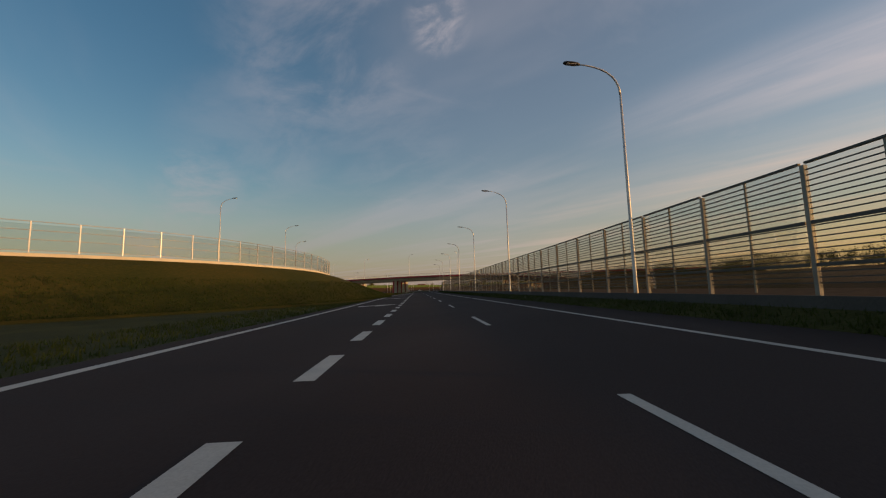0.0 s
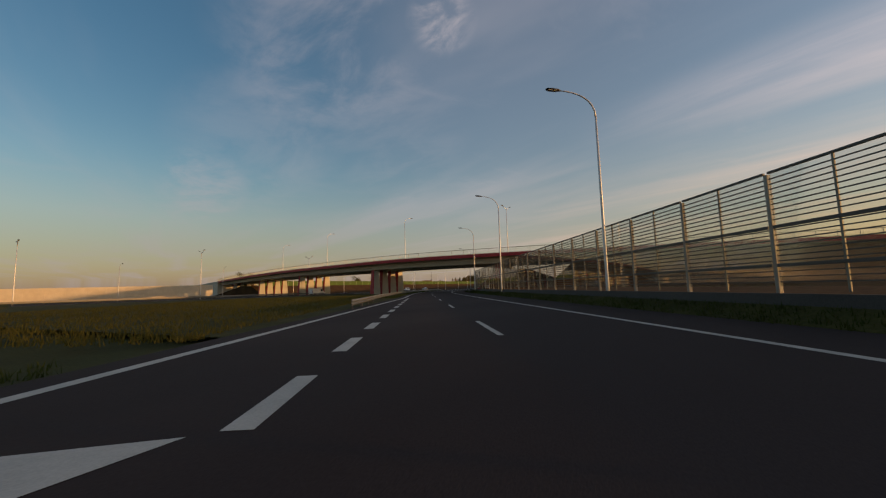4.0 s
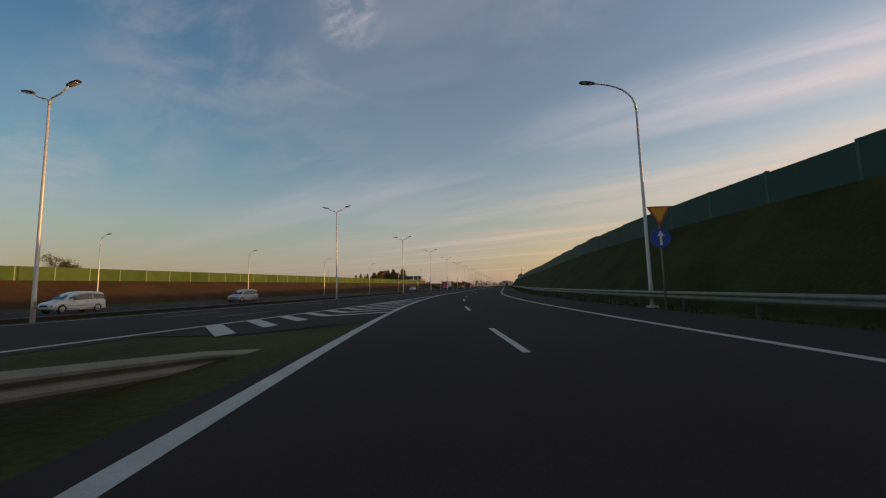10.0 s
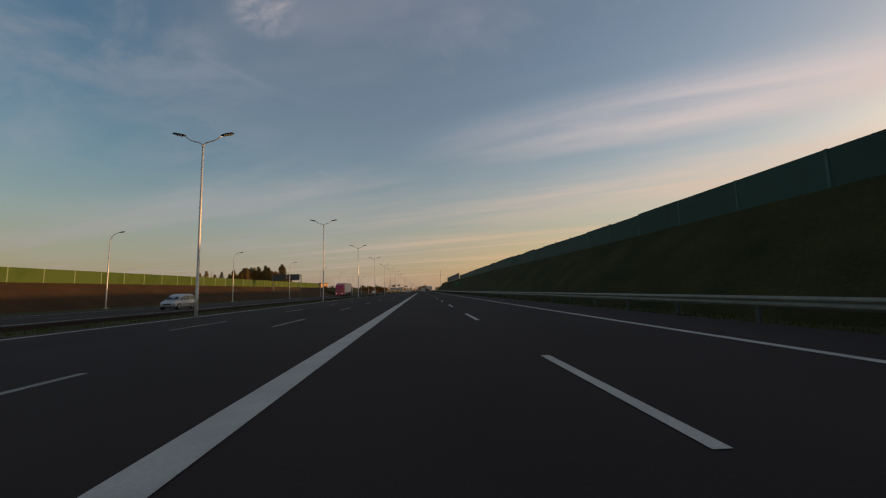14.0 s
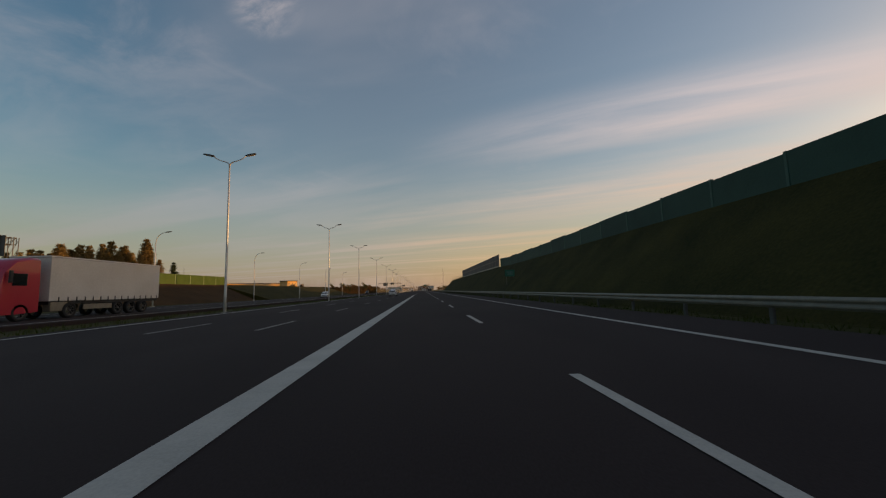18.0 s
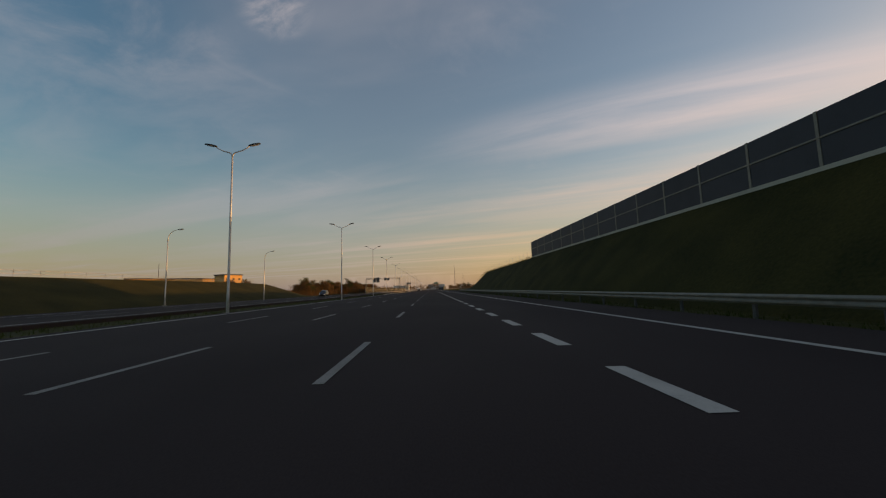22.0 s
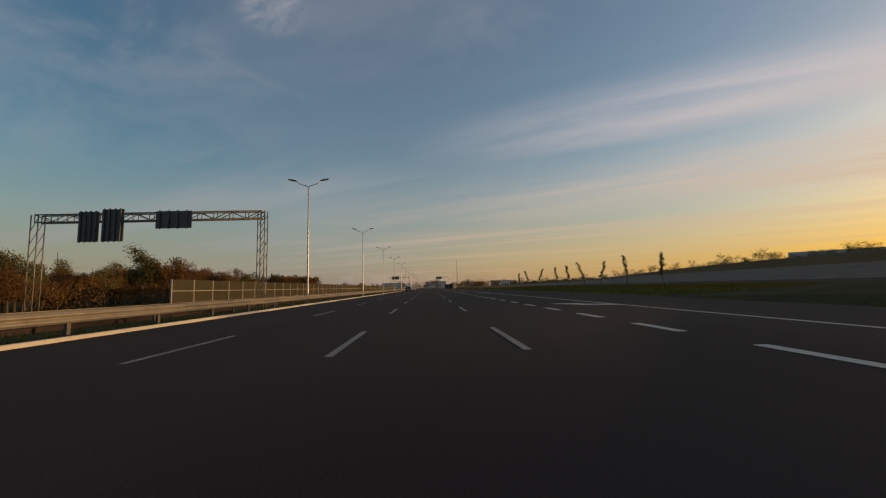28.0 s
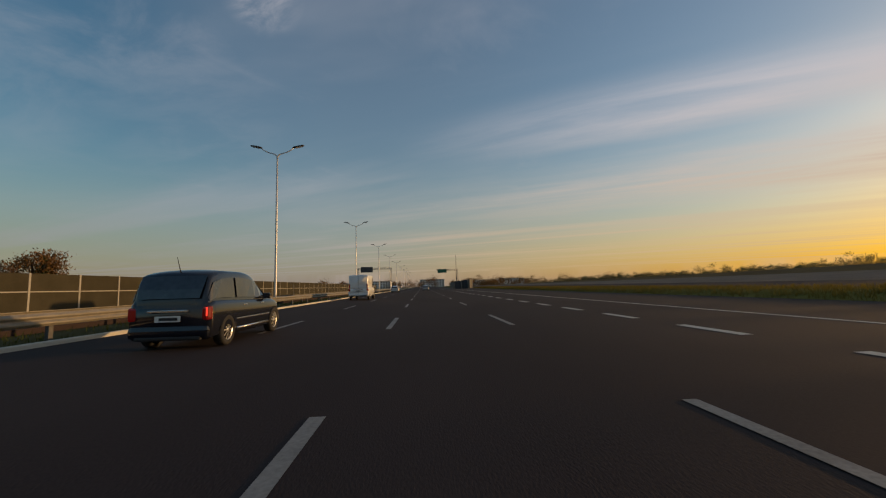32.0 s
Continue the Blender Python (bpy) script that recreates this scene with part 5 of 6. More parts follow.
# ---- steps up the bank beside the flyover ----
steps = empty("bank_steps", RAMP.stand(196.0, 12.2, 0))
tagged(steps, "concrete steps with a red side wall up the bank", "steps")
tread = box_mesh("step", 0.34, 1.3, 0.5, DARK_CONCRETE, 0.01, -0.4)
for i in range(18):
    put("step", tread, steps, pose(0.2 + i * 0.32, 0, 0.1 + i * 0.27))
for yy in (-0.8,):
    plate_v = [(-0.2, yy, -0.4), (6.0, yy, 4.6), (6.0, yy, 5.6), (-0.2, yy, 0.55), (-0.2, yy + 0.15, -0.4), (6.0, yy + 0.15, 4.6), (6.0, yy + 0.15, 5.6), (-0.2, yy + 0.15, 0.55)]
    put("side_wall", mesh_of("side_wall", plate_v, [(0, 1, 2, 3), (7, 6, 5, 4), (0, 3, 7, 4), (1, 5, 6, 2), (3, 2, 6, 7), (0, 4, 5, 1)], RED), steps, None, "red painted side wall")
for yy in (0.75, 2.0):
    put("handrail", tube_mesh("handrail", [(0, yy, 0.5), (0, yy, 1.5), (5.9, yy, 6.5), (5.9, yy, 5.5)], [0.025] * 4, STEEL, 6), steps)

# lamps on the ramp bank and the flyover
for x, y_, z, turn in ((57, 12, 4.6, 30), (50.5, 44.5, 5.2, 20), (42.4, 67, 4.4, 30), (28.4, 84.6, 3.6, 40)):
    copy_thing(single, pose(x, y_, z, 0, 0, turn + 180)).update_tag()
for x, z in ((12.0, 7.6), (-26, 7.7), (-62, 7.6), (43.5, 7.5)):
    v = DECK.at(DS(x), -11.3)[0]
    copy_thing(single if x < 40 else double, Matrix.Translation((v.x, v.y, v.z)) @ pose(0, 0, -0.2, 0, 0, -110))

# ---- rough grass ----
def let_through(m, colour, share):
    """Lets light shine through thin blades and leaves."""
    n, l = m.node_tree.nodes, m.node_tree.links
    tr, mx = n.new("ShaderNodeBsdfTranslucent"), n.new("ShaderNodeMixShader")
    tr.inputs[0].default_value = (*colour, 1)
    mx.inputs[0].default_value = share
    l.new(n["Principled BSDF"].outputs[0], mx.inputs[1]), l.new(tr.outputs[0], mx.inputs[2])
    l.new(mx.outputs[0], n["Material Output"].inputs[0])
    return m


BLADE = node_mat("grass_blade", (0.05, 0.046, 0.011), (0.15, 0.118, 0.03), 0.8, 0, 0.5, 6, 0, spec=0.1)
BLADE_GREEN = node_mat("green_grass_blade", (0.022, 0.034, 0.008), (0.06, 0.072, 0.018), 0.8, 0, 0.5, 6, 0, spec=0.1)


let_through(BLADE, (0.16, 0.13, 0.025), 0.45), let_through(BLADE_GREEN, (0.08, 0.1, 0.02), 0.35)


def grass(name, n, seed, place, lo, hi, label, mat):
    """Loose tufts of three blades; place(rng) gives the foot of each."""
    r = random.Random(seed)
    v, f = [], []
    for _ in range(n):
        c = Vector(place(r))
        for _ in range(3):
            a, h, w = r.uniform(0, 6.3), r.uniform(lo, hi), r.uniform(0.012, 0.03)
            u, k = Vector((math.cos(a), math.sin(a), 0)), len(v)
            q = c + Vector((r.gauss(0, 0.08), r.gauss(0, 0.08), -0.03))
            v += [q - u * w, q + u * w, q + Vector((r.gauss(0, 0.3) * h, r.gauss(0, 0.3) * h, h))]
            f.append((k, k + 1, k + 2))
    return tagged(put(name, mesh_of(name, v, f, mat)), label, "grass", kind="stuff")


def on_verge(r):
    s, d = S_OF_Y + 664 + 250 * r.random() ** 1.4, r.uniform(14.8, 23)
    return RAMP.at(s, d, float(np.interp(d, (14.9, 17.6, 20, 23.4), (0, 0.8, 1.0, 0.9))) * low_(s))[0]


def on_gore(r):
    s = r.uniform(150, 252)
    return RAMP.at(s, r.uniform(-9.5, -3.1), -0.03)[0]


def on_foot(r):
    s = r.uniform(190, S_OF_Y + 655)
    return RAMP.at(s, r.uniform(9.4, 12.6), GZ)[0]


def on_median(r):
    return MAIN.at(r.uniform(230, 860), r.uniform(-4.2, 0.8), GZ)[0]


def on_left(r):
    s = r.uniform(0, 110)
    return RAMP.at(s, r.uniform(-12.5, -6.4), GZ + 0.02)[0]


def on_kerb(r):
    s = r.uniform(-20, 180)
    d = r.uniform(9.0, 10.0)
    return RAMP.at(s, d, float(np.interp(d, (9.05, 9.5, 9.86, 10.1), (0.0, 0.15, 0.33, 0.39))))[0]


def on_meadow(r):
    s = r.uniform(112, 178)
    return RAMP.at(s, -6 - 30 * r.random() ** 1.3, -0.05)[0]


grass("meadow_grass", 22000, 37, on_meadow, 0.1, 0.3, "rough sunlit grass between the slip road and the main road", BLADE)
grass("weeds", 9000, 36, on_kerb, 0.06, 0.22, "weeds along the foot of the concrete barrier", BLADE_GREEN)
def on_crest(r):
    s = S_OF_Y + r.uniform(568, 655)
    return RAMP.at(s, r.uniform(16.8, 21.5), zr(s) - (0.25 if r.random() < 0.2 else 0.0))[0]


grass("crest_grass", 6000, 38, on_crest, 0.06, 0.2, "sunlit grass along the crest of the bank", BLADE)
grass("verge_grass", 26000, 31, on_verge, 0.15, 0.4, "yellow-green tufts of sunlit grass on the verge", BLADE)
def on_rise(r):
    s, d = r.uniform(60, 185), 13.2 - 7.2 * r.random() ** 1.5
    return RISE.at(s, d, float(np.interp(d, (8.5, 13.0), (-0.62, -0.99))) * RISE.at(s)[0].z if d > 8.5 else float(np.interp(d, (3.0, 8.5), (-0.16, -0.62))) * RISE.at(s)[0].z)[0]


grass("rise_grass", 22000, 39, on_rise, 0.08, 0.26, "dark green grass on the foot of the embankment", BLADE_GREEN)
grass("gore_grass", 16000, 32, on_gore, 0.06, 0.2, "dark green rough grass between the roads", BLADE_GREEN)
grass("bank_foot_grass", 8000, 33, on_foot, 0.1, 0.3, "dark green rough grass below the bank", BLADE_GREEN)
grass("median_grass", 12000, 34, on_median, 0.1, 0.28, "dark green grass on the median", BLADE_GREEN)
grass("roadside_grass", 6000, 35, on_left, 0.08, 0.25, "short green grass beside the slip road", BLADE_GREEN)

# ---- vehicles ----
def paint(name, colour, rough=0.25, coat=0.6):
    return node_mat(name, tuple(v * 0.92 for v in colour), colour, rough, 0.0, 1.5, 40, 0, coat, spec=0.5)


TYRE = node_mat("tyre", (0.012, 0.012, 0.012), (0.022, 0.022, 0.022), 0.85, 0, 5, 40)
RIM = node_mat("alloy", (0.42, 0.42, 0.42), (0.58, 0.58, 0.57), 0.35, 0.7, 5, 30)
TRIM = node_mat("black_trim", (0.012, 0.012, 0.013), (0.022, 0.022, 0.024), 0.55, 0, 5, 30)
CHROME = node_mat("chrome", (0.55, 0.55, 0.56), (0.65, 0.65, 0.66), 0.2, 0.9, 5, 30)
CAR_GLASS = node_mat("tinted_glass", (0.012, 0.014, 0.016), (0.022, 0.025, 0.028), 0.06, 0, 2, 8, spec=0.8)
PLATE_WHITE = node_mat("plate_white", (0.62, 0.62, 0.6), (0.72, 0.72, 0.7), 0.5, 0, 5, 30)


def glow(name, colour, strength, base):
    m = bpy.data.materials.new(name)
    m.use_nodes = True
    b = m.node_tree.nodes["Principled BSDF"]
    b.inputs["Base Color"].default_value = (*base, 1)
    b.inputs["Emission Color"].default_value, b.inputs["Emission Strength"].default_value = (*colour, 1), strength
    b.inputs["Roughness"].default_value = 0.2
    return m


TAIL = glow("tail_lamp", (0.6, 0.01, 0.008), 0.05, (0.13, 0.005, 0.005))
BRAKE = glow("lit_tail_lamp", (0.9, 0.05, 0.03), 1.6, (0.22, 0.006, 0.006))
FRONT = glow("head_lamp", (1.0, 0.95, 0.85), 0.5, (0.6, 0.6, 0.6))


LORRY_RIM = node_mat("lorry_rim", (0.06, 0.06, 0.06), (0.12, 0.115, 0.11), 0.6, 0.3, 5, 30)


def wheel_parts(ob, x, y, r, w, spokes=10, rim_mat=RIM, rim_label="silver alloy rim"):
    side = 1 if x > 0 else -1
    v, f, n = [], [], 20
    prof = [(-w / 2, r * 0.66), (-w / 2, r * 0.93), (-w / 2 + 0.03, r), (w / 2 - 0.03, r), (w / 2, r * 0.93), (w / 2, r * 0.66)]
    for k in range(n):
        g = 2 * math.pi * k / n
        v += [(px_, q * math.cos(g), q * math.sin(g)) for px_, q in prof]
    m = len(prof)
    for k in range(n):
        for j in range(m):
            f.append((k * m + j, k * m + (j + 1) % m, ((k + 1) % n) * m + (j + 1) % m, ((k + 1) % n) * m + j))
    wh = put("wheel", mesh_of("tyre", v, f, TYRE, True), ob, pose(x, y, r), "black tyre")
    rv, rf = [], []
    xo = side * (w / 2 - 0.02)
    for k in range(spokes):
        g = 2 * math.pi * k / spokes
        for da, q, dx_ in ((-0.13, 0.12, 0.02), (0.13, 0.12, 0.02), (0.1, 0.66, 0.0), (-0.1, 0.66, 0.0)):
            rv.append((xo + side * dx_, r * q * math.cos(g + da), r * q * math.sin(g + da)))
        b = len(rv) - 4
        rf.append((b, b + 1, b + 2, b + 3))
    for k in range(16):
        g = 2 * math.pi * k / 16
        rv += [(xo, r * 0.6 * math.cos(g), r * 0.6 * math.sin(g)), (xo + side * 0.012, r * 0.68 * math.cos(g), r * 0.68 * math.sin(g))]
    b = spokes * 4
    for k in range(16):
        k2 = (k + 1) % 16
        rf.append((b + 2 * k, b + 2 * k2, b + 2 * k2 + 1, b + 2 * k + 1))
    put("rim", mesh_of("rim", rv, rf, rim_mat), wh, None, rim_label)
    put("hub", tube_mesh("hub", [(xo - side * 0.05, 0, 0), (xo + side * 0.015, 0, 0)], [r * 0.18, r * 0.14], rim_mat, 10), wh)


def loft(name, rings, mat, smooth=True):
    v, f, m = [], [], len(rings[0])
    for r in rings:
        v += r
    for i in range(len(rings) - 1):
        for j in range(m):
            f.append((i * m + j, i * m + (j + 1) % m, (i + 1) * m + (j + 1) % m, (i + 1) * m + j))
    f += [tuple(range(m - 1, -1, -1)), tuple((len(rings) - 1) * m + j for j in range(m))]
    me = mesh_of(name, v, f, mat)
    if smooth:
        me.shade_smooth()
        bm = bmesh.new()
        bm.from_mesh(me)
        for e in bm.edges:
            if len(e.link_faces) == 2 and e.calc_face_angle(0) > 0.75:
                e.smooth = False
        bm.to_mesh(me)
        bm.free()
    return me


def smooth_rows(rows, n):
    """More stations between the given ones, along a smooth curve."""
    q = [np.array(r, float) for r in rows]
    out = []
    for i in range(len(q) - 1):
        a, b, c, d = q[max(i - 1, 0)], q[i], q[i + 1], q[min(i + 2, len(q) - 1)]
        ta, tb = (c - a) * (c[0] - b[0]) / max(c[0] - a[0], 1e-6), (d - b) * (c[0] - b[0]) / max(d[0] - b[0], 1e-6)
        for k in range(n):
            u = k / n
            out.append(tuple(b * (2 * u ** 3 - 3 * u * u + 1) + ta * (u ** 3 - 2 * u * u + u) + c * (3 * u * u - 2 * u ** 3) + tb * (u ** 3 - u * u)))
    return out + [tuple(q[-1])]


def car(st, body_mat, label, wheels, r, lit=False, glass=CAR_GLASS, name="car", rack=False, category="car", rear_window=True, side_from=0, glass_to=None):
    """st: stations from the rear to the nose: y, half width, underside, belt, roof half width, roof height. The car looks along +y."""
    ob = empty(name)
    tagged(ob, label, category)
    rings = []
    for y, w, z0, zb, wr, zr_ in smooth_rows(st, 4):
        half = [(w * 0.86, z0), (w * 0.95, z0 + 0.04), (w * 0.985, z0 + 0.14), (w * 0.998, z0 + (zb - z0) * 0.38), (w, z0 + (zb - z0) * 0.52), (w * 0.995, z0 + (zb - z0) * 0.66), (w * 0.98, zb - 0.1), (w * 0.95, zb - 0.03), (w * 0.9, zb), (w * 0.6, zb + 0.012)]
        rings.append([(-x, y, z) for x, z in half] + [(x, y, z) for x, z in reversed(half)])
    put("body", loft("body", rings, body_mat), ob)
    top = [q for q in st if q[5] > q[3] + 0.02]
    rings = []
    for y, w, z0, zb, wr, zr_ in smooth_rows(top, 4):
        k = w * 0.93
        a_ = Vector((k * 0.985, 0, zb + 0.02)).lerp(Vector((wr + 0.06, 0, zr_ - 0.1)), 0.5)
        half = [(k, zb - 0.05), (k * 0.985, zb + 0.02), (a_.x, a_.z), (wr + 0.06, zr_ - 0.1), (wr + 0.035, zr_ - 0.055), (wr - 0.02, zr_ - 0.025), (wr * 0.6, zr_), (wr * 0.25, zr_ + 0.012)]
        rings.append([(-x, y, z) for x, z in half] + [(x, y, z) for x, z in reversed(half)])
    put("roof", loft("roof", rings, body_mat), ob)

    def side(i, u, sgn, lift=0.035):
        """A point on the cabin's side at station i (may be fractional), u from belt to roof."""
        a, b = top[int(i)], top[min(int(i) + 1, len(top) - 1)]
        t_ = i - int(i)
        y, w, z0, zb, wr, zr_ = (p_ + (q_ - p_) * t_ for p_, q_ in zip(a, b))
        k = w * 0.93 * 0.985
        return (sgn * (k + (wr + 0.06 - k) * u + lift), y, zb + 0.02 + (zr_ - 0.12 - zb) * u)

    n = len(top) - 1
    spans = [(0.75 + side_from, (n + side_from) * 0.48), ((n + side_from) * 0.48 + 0.1, n - 0.75 if glass_to is None else glass_to)]
    for sgn in (-1, 1):
        for i0, i1 in spans:
            if i1 - i0 < 0.2:
                continue
            ks = [i0 + (i1 - i0) * q / 4 for q in range(5)]
            pts = [side(k, 0.06, sgn) for k in ks] + [side(k, 0.9, sgn) for k in ks]
            put("side_window", mesh_of("side_window", pts, [(q, q + 1, q + 6, q + 5) for q in range(4)], glass), ob, None, "dark window")
        s0, s1 = side(0.5, 0.0, sgn, 0.02), side(n - 0.5, 0.0, sgn, 0.02)
        put("belt_trim", tube_mesh("belt_trim", [s0, s1], [0.012, 0.012], CHROME, 5), ob)
        q = st[len(st) // 2]
        put("sill", tube_mesh("sill", [(sgn * q[1] * 0.99, wheels[0] + r + 0.1, q[2] + 0.12), (sgn * q[1] * 0.99, wheels[1] - r - 0.1, q[2] + 0.12)], [0.03, 0.03], CHROME, 6), ob)
        put("rub_strip", box_mesh("rub_strip", 0.02, wheels[1] - wheels[0] - 2.4 * r, 0.03, CHROME, 0.006), ob, pose(sgn * (q[1] + 0.004), (wheels[0] + wheels[1]) / 2, (q[2] + q[3]) / 2 - 0.05))
        m_ = side(n - 1.0, 0.1, sgn, 0.1)
        put("mirror", box_mesh("mirror", 0.2, 0.1, 0.14, body_mat, 0.03), ob, pose(m_[0], m_[1] + 0.1, m_[2] - 0.05))
        for f_ in (0.38, 0.62):
            k = st[0][0] + (st[-1][0] - st[0][0]) * f_
            put("door_handle", box_mesh("door_handle", 0.03, 0.2, 0.035, CHROME, 0.008), ob, pose(sgn * q[1] * 0.985, k, q[3] - 0.12))
    if rear_window:
        rows = [tuple(p_ + (q_ - p_) * u for p_, q_ in zip(a, b)) for a, b, u in ((top[0], top[1], 0.35), (top[0], top[1], 0.7), (top[1], top[2], 0.02), (top[1], top[2], 0.45), (top[1], top[2], 0.86))]
        rw = []
        for y, w, z0, zb, wr, zr_ in rows:
            half = (w * 0.93 + wr + 0.06) / 2 - 0.1
            rw += [(-half, y - 0.055, zr_ - 0.012), (half, y - 0.055, zr_ - 0.012)]
        put("rear_window", mesh_of("rear_window", rw, [(2 * k, 2 * k + 1, 2 * k + 3, 2 * k + 2) for k in range(4)], glass), ob, None, "dark rear window")
    a, b = top[-1], top[-2]
    ws = [(-a[1] * 0.74, a[0] - 0.1, a[5] + 0.09), (a[1] * 0.74, a[0] - 0.1, a[5] + 0.09), (b[4] * 0.95, b[0] + 0.1, b[5] - 0.04), (-b[4] * 0.95, b[0] + 0.1, b[5] - 0.04)]
    put("windscreen", mesh_of("windscreen", ws, [(0, 1, 2, 3)], glass), ob, None, "dark windscreen")
    y0, w0, zlo, zb = st[0][0], st[0][1], st[0][2], st[0][3]
    y1 = st[-1][0]
    for sgn in (-1, 1):
        put("tail_lamp", box_mesh("tail_lamp", 0.24, 0.16, 0.27, TAIL, 0.05), ob, pose(sgn * w0 * 0.93, y0 + 0.06, zb - 0.3, 0, 0, sgn * -32), "red tail lamp")
        if lit:
            put("lamp_bulb", box_mesh("lamp_bulb", 0.15 if sgn > 0 else 0.08, 0.02, 0.17 if sgn > 0 else 0.07, BRAKE, 0.008), ob, pose(sgn * w0 * 0.95, y0 - 0.022, zb - 0.22, 0, 0, sgn * -32), "lit red bulb")
        put("head_lamp", box_mesh("head_lamp", 0.34, 0.14, 0.16, FRONT if lit or name != "car" else CHROME, 0.04), ob, pose(sgn * st[-2][1] * 0.78, y1 - 0.12, st[-1][3] - 0.1, 0, 0, sgn * 16), "clear head lamp")
    put("rear_bumper", box_mesh("rear_bumper", w0 * 2.1, 0.26, 0.26, body_mat, 0.1), ob, pose(0, y0 + 0.08, zlo - 0.02))
    put("bumper_trim", box_mesh("bumper_trim", w0 * 1.7, 0.1, 0.08, TRIM, 0.03), ob, pose(0, y0 + 0.0, zlo - 0.05))
    put("handle_strip", box_mesh("handle_strip", w0 * 1.05, 0.04, 0.05, CHROME, 0.01), ob, pose(0, y0 - 0.035, zb - 0.14), "chrome strip")
    pl = put("number_plate", box_mesh("number_plate", 0.52, 0.02, 0.115, PLATE_WHITE, 0.005), ob, pose(0, y0 - 0.05, zb - 0.32), "white plate")
    put("plate_bar", box_mesh("plate_bar", 0.38, 0.004, 0.06, TRIM), pl, pose(0.02, -0.012, 0.028))
    put("grille", box_mesh("grille", 0.8, 0.06, 0.14, TRIM, 0.02), ob, pose(0, y1 - 0.01, st[-1][2] + 0.12))
    for y in wheels:
        for sgn in (-1, 1):
            wheel_parts(ob, sgn * (st[len(st) // 2][1] - 0.1), y, r, 0.21)
            q = [(sgn * (st[len(st) // 2][1] + 0.004), y + r * 1.14 * math.cos(g), r + r * 1.14 * math.sin(g)) for g in (math.pi * k / 10 for k in range(11))]
            q2 = [(x - sgn * 0.02, y + (yy - y) * 0.9, r + (zz - r) * 0.9) for x, yy, zz in q]
            put("wheel_arch", mesh_of("wheel_arch", q + q2, [(k, k + 1, k + 12, k + 11) for k in range(10)], TRIM), ob)
    return ob


HATCH = [(0.0, 0.79, 0.25, 0.88, 0.62, 0.93), (0.07, 0.86, 0.2, 0.93, 0.67, 1.2), (0.25, 0.88, 0.22, 0.96, 0.68, 1.52), (1.2, 0.885, 0.2, 0.95, 0.68, 1.6), (2.1, 0.885, 0.2, 0.93, 0.65, 1.57),
         (2.75, 0.88, 0.2, 0.92, 0.58, 1.36), (3.4, 0.87, 0.22, 0.9, 0.5, 0.95), (3.85, 0.83, 0.26, 0.82, 0.5, 0.82), (4.1, 0.72, 0.32, 0.7, 0.4, 0.7), (4.2, 0.6, 0.38, 0.6, 0.3, 0.6)]
ESTATE = [(0.0, 0.76, 0.36, 0.9, 0.6, 0.93), (0.12, 0.84, 0.26, 0.94, 0.62, 1.14), (0.55, 0.88, 0.2, 0.95, 0.63, 1.42), (1.5, 0.89, 0.18, 0.94, 0.62, 1.48), (2.5, 0.89, 0.18, 0.92, 0.6, 1.43),
          (3.05, 0.88, 0.18, 0.91, 0.56, 1.22), (3.6, 0.87, 0.2, 0.88, 0.5, 0.9), (4.1, 0.82, 0.24, 0.78, 0.5, 0.78), (4.4, 0.7, 0.32, 0.66, 0.4, 0.66), (4.48, 0.58, 0.38, 0.58, 0.3, 0.58)]
VAN = [(0.0, 0.9, 0.42, 1.15, 0.84, 2.3), (0.08, 0.97, 0.36, 1.2, 0.87, 2.42), (1.5, 0.99, 0.32, 1.2, 0.88, 2.46), (3.4, 0.99, 0.32, 1.2, 0.87, 2.44), (3.9, 0.98, 0.32, 1.18, 0.8, 2.3), (4.7, 0.96, 0.34, 1.12, 0.7, 1.2),
       (5.1, 0.92, 0.36, 0.98, 0.5, 0.98), (5.35, 0.8, 0.42, 0.8, 0.4, 0.8)]
BLACK, SILVER, CARWHITE = paint("black_car_paint", (0.008, 0.01, 0.017), 0.14, 0.35), paint("silver_car_paint", (0.4, 0.4, 0.4)), paint("white_car_paint", (0.66, 0.66, 0.64))

black_car = car(HATCH, BLACK, "black compact people carrier with lit red tail lamps", (0.72, 3.46), 0.325, lit=True, glass=node_mat("grey_tinted_glass", (0.02, 0.024, 0.03), (0.045, 0.052, 0.06), 0.05, 0, 2, 8, spec=0.8))
black_car.matrix_world = pose(-9.6, 769.6, 0.0) @ Matrix.Diagonal((0.95, 0.94, 1.03, 1))
put("aerial", tube_mesh("aerial", [(0, 0.35, 1.52), (0, 0.2, 1.85)], [0.012, 0.005], TRIM, 5), black_car)
white_car = car(ESTATE, CARWHITE, "white hatchback car driving in the middle lane", (0.8, 3.5), 0.31)
white_car.matrix_world = pose(-6.6, 488.0, 0.0)
city_car = car(HATCH, CARWHITE, "small white city car on the oncoming road", (0.72, 3.46), 0.315)
city_car.matrix_world = MAIN.stand(252, -9.5) @ pose(0, 0, 0, 0, 0, 180) @ Matrix.Diagonal((0.92, 0.84, 0.97, 1))
silver_car = car(HATCH, SILVER, "small silver hatchback on the oncoming road", (0.72, 3.46), 0.315)
silver_car.matrix_world = MAIN.stand(270, -9.5) @ pose(0, 0, 0, 0, 0, 180) @ Matrix.Diagonal((0.92, 0.84, 0.93, 1))
van = car(VAN, CARWHITE, "tall white delivery van in the outer lane", (0.95, 4.35), 0.35, name="van", category="van", side_from=2.2, rear_window=False)
put("door_seam", box_mesh("door_seam", 0.02, 0.02, 1.75, TRIM, 0.004), van, pose(0, -0.03, 0.6))
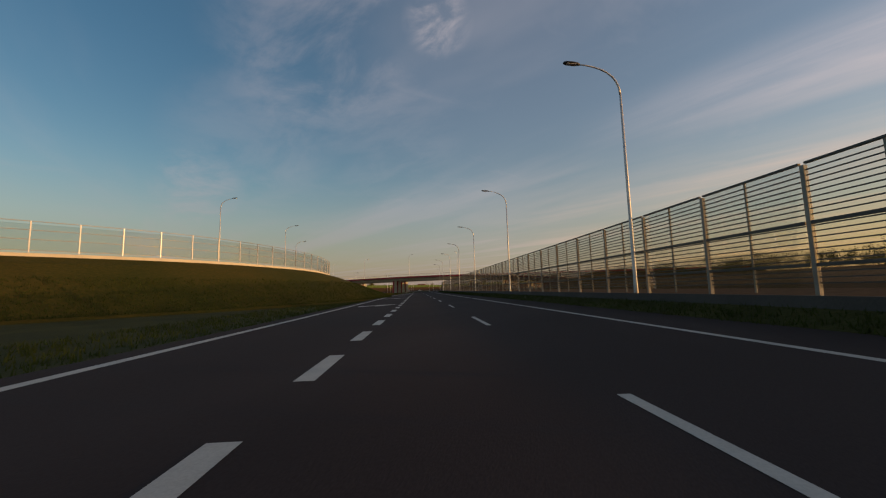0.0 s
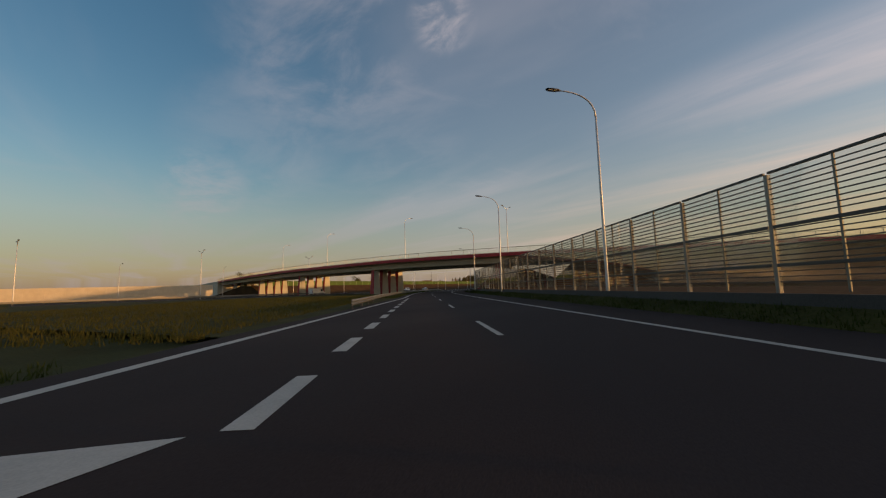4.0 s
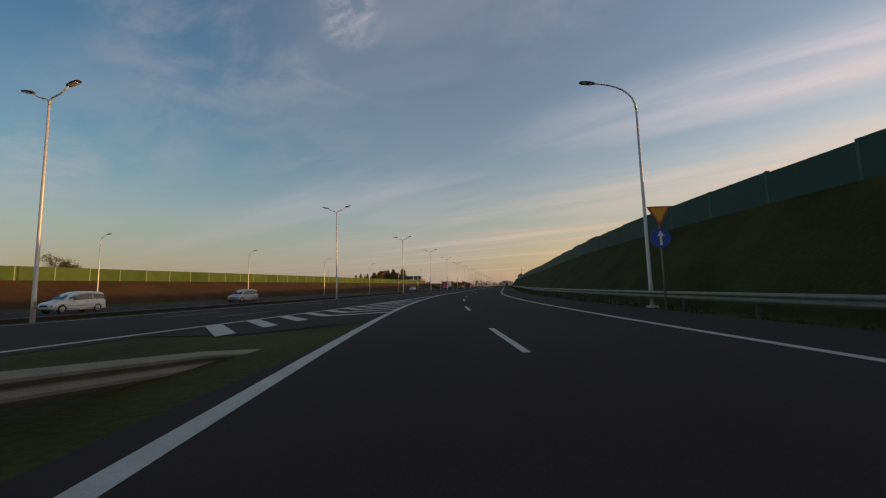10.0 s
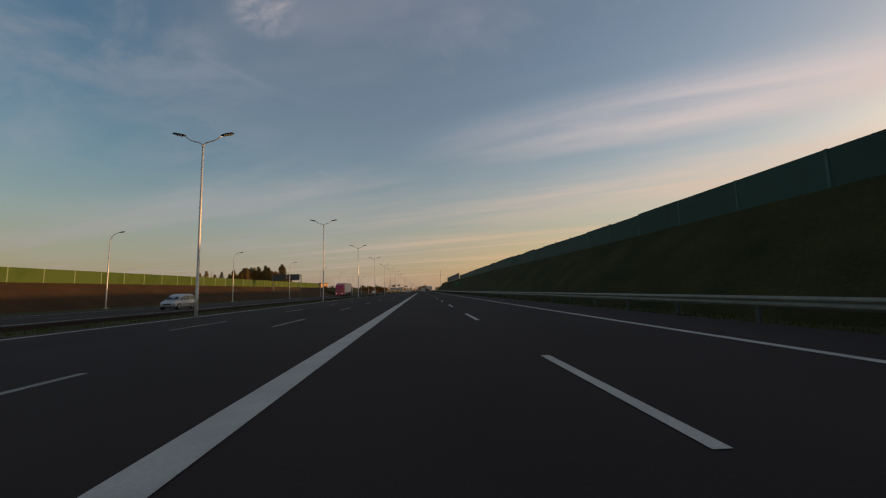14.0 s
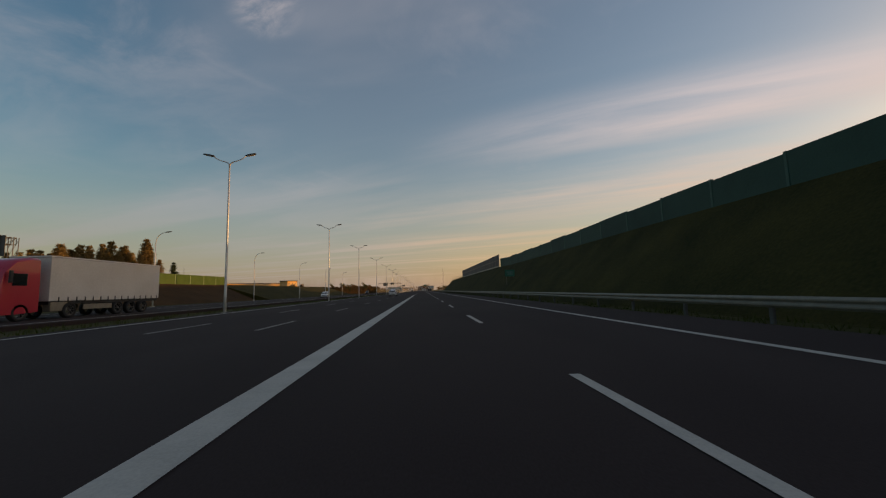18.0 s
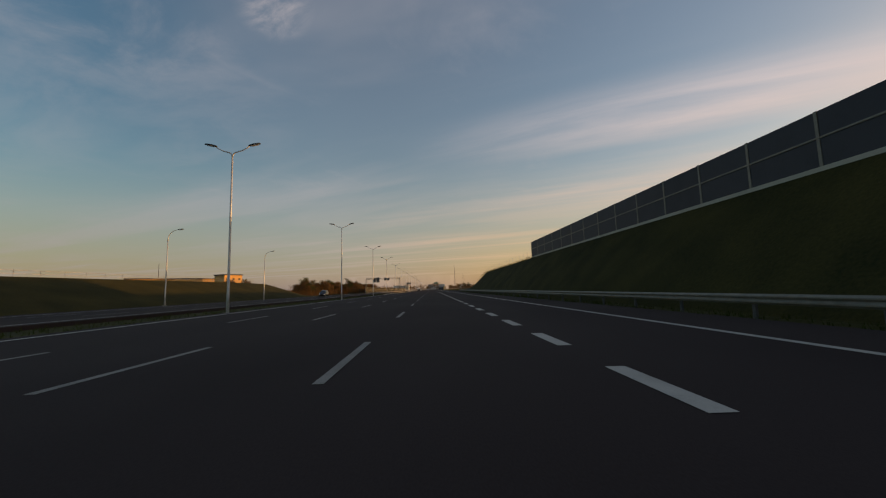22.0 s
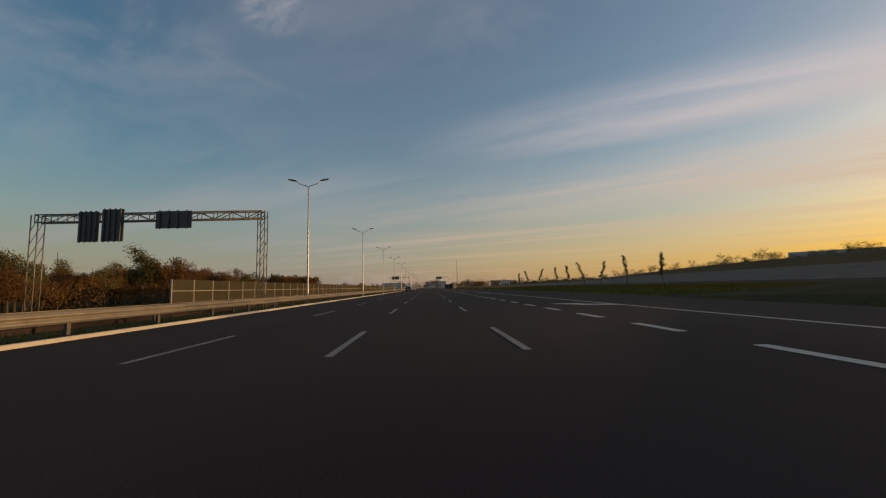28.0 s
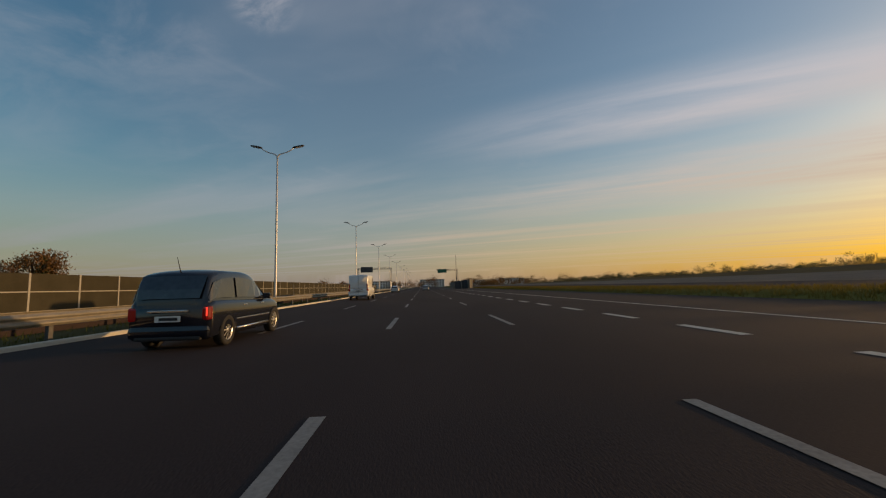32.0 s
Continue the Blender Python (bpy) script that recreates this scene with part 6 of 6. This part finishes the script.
for x in (-0.84, 0.84):
    put("corner_lamp", box_mesh("corner_lamp", 0.1, 0.06, 0.42, TAIL, 0.015), van, pose(x, -0.01, 1.15))
van.matrix_world = pose(-10.7, 799.0, 0.0)
car_far = car(ESTATE, SILVER, "silver car far ahead in the lane", (0.8, 3.5), 0.31)
car_far.matrix_world = pose(-3.7, 862, 0)
copy_thing(white_car, pose(-10.6, 846, 0))["label"] = "white car far ahead beside the van"
# cars of the main road and of the oncoming road
pick = copy_thing(van, MAIN.stand(181, 3.6) @ Matrix.Diagonal((0.95, 0.9, 0.8, 1)))
pick["label"] = "white delivery van under the flyover"
for k, (y, off, who, text) in enumerate(((350, -8.6, silver_car, "silver car with head lamps on the oncoming road"), (602, -13.5, black_car, "dark car with head lamps on the oncoming road"), (497, -8.4, city_car, "white car on the oncoming road"))):
    o = copy_thing(who, MAIN.stand(y, off) @ pose(0, 0, 0, 0, 0, 180) @ Matrix.Diagonal((0.95, 0.88, 0.96, 1)))
    o["label"] = text

# lorry on the oncoming road
lorry = empty("lorry", pose(-24.5, 437.2, 0, 0, 0, 180))
tagged(lorry, "red lorry with a long grey curtain trailer", "lorry")
LRED, CURTAIN = paint("lorry_red", (0.42, 0.008, 0.035), 0.35), node_mat("grey_curtain", (0.52, 0.5, 0.46), (0.66, 0.64, 0.6), 0.7, 0, 0.5, 8, 0.01)
put("trailer", box_mesh("trailer", 2.5, 9.9, 2.75, CURTAIN, 0.04, 1.1), lorry, pose(0, 3.75, 0), "grey curtain trailer")
put("trailer_roof", box_mesh("trailer_roof", 2.54, 10.0, 0.1, WHITE, 0.02, 3.86), lorry, pose(0, 3.75, 0))
put("trailer_frame", box_mesh("trailer_frame", 2.3, 9.7, 0.22, TRIM, 0.02, 0.9), lorry, pose(0, 3.75, 0))
buckle = box_mesh("buckle", 0.04, 0.06, 0.3, TRIM, 0.005)
for i in range(15):
    for x in (-1.26, 1.26):
        put("buckle", buckle, lorry, pose(x, -0.9 + i * 0.64, 1.05))
cab_rings = []
CAB = -1.7
for y, w, z0, z1 in ((11.0, 1.22, 0.5, 3.7), (11.6, 1.24, 0.45, 3.72), (12.4, 1.24, 0.4, 3.5), (12.95, 1.2, 0.4, 2.9), (13.15, 1.12, 0.4, 1.8), (13.2, 1.08, 0.42, 1.2)):
    y += CAB
    cab_rings.append([(-w, y, z0), (-w, y, (z0 + z1) / 2), (-w * 0.97, y, z1 - 0.12), (-w * 0.85, y, z1), (w * 0.85, y, z1), (w * 0.97, y, z1 - 0.12), (w, y, (z0 + z1) / 2), (w, y, z0)])
put("cab", loft("cab", cab_rings, LRED), lorry, None, "red cab")
put("windscreen", mesh_of("windscreen", [(-1.05, 13.1 + CAB, 2.1), (1.05, 13.1 + CAB, 2.1), (1.0, 12.82 + CAB, 3.05), (-1.0, 12.82 + CAB, 3.05)], [(0, 1, 2, 3)], CAR_GLASS), lorry)
for x in (-1.25, 1.25):
    put("side_window", box_mesh("side_window", 0.03, 0.8, 0.7, CAR_GLASS, 0.01), lorry, pose(x, 12.2 + CAB, 2.05))
    put("mirror", box_mesh("mirror", 0.12, 0.16, 0.7, TRIM, 0.03), lorry, pose(x * 1.12, 12.85 + CAB, 2.2))
    put("side_guard", box_mesh("side_guard", 0.05, 2.4, 0.35, STEEL, 0.01), lorry, pose(x * 0.96, 5.0, 0.5))
    put("fuel_tank", box_mesh("fuel_tank", 0.5, 1.2, 0.6, STEEL, 0.08), lorry, pose(x * 0.75, 9.6 + CAB, 0.45))
    put("head_lamp", box_mesh("head_lamp", 0.4, 0.1, 0.2, FRONT, 0.03), lorry, pose(x * 0.68, 13.18 + CAB, 0.75))
for y in (0.6, 1.9, 3.2, 7.2, 10.35):
    for x in (-1.08, 1.08):
        wheel_parts(lorry, x, y, 0.5, 0.32, 8, LORRY_RIM, "dark steel rim")
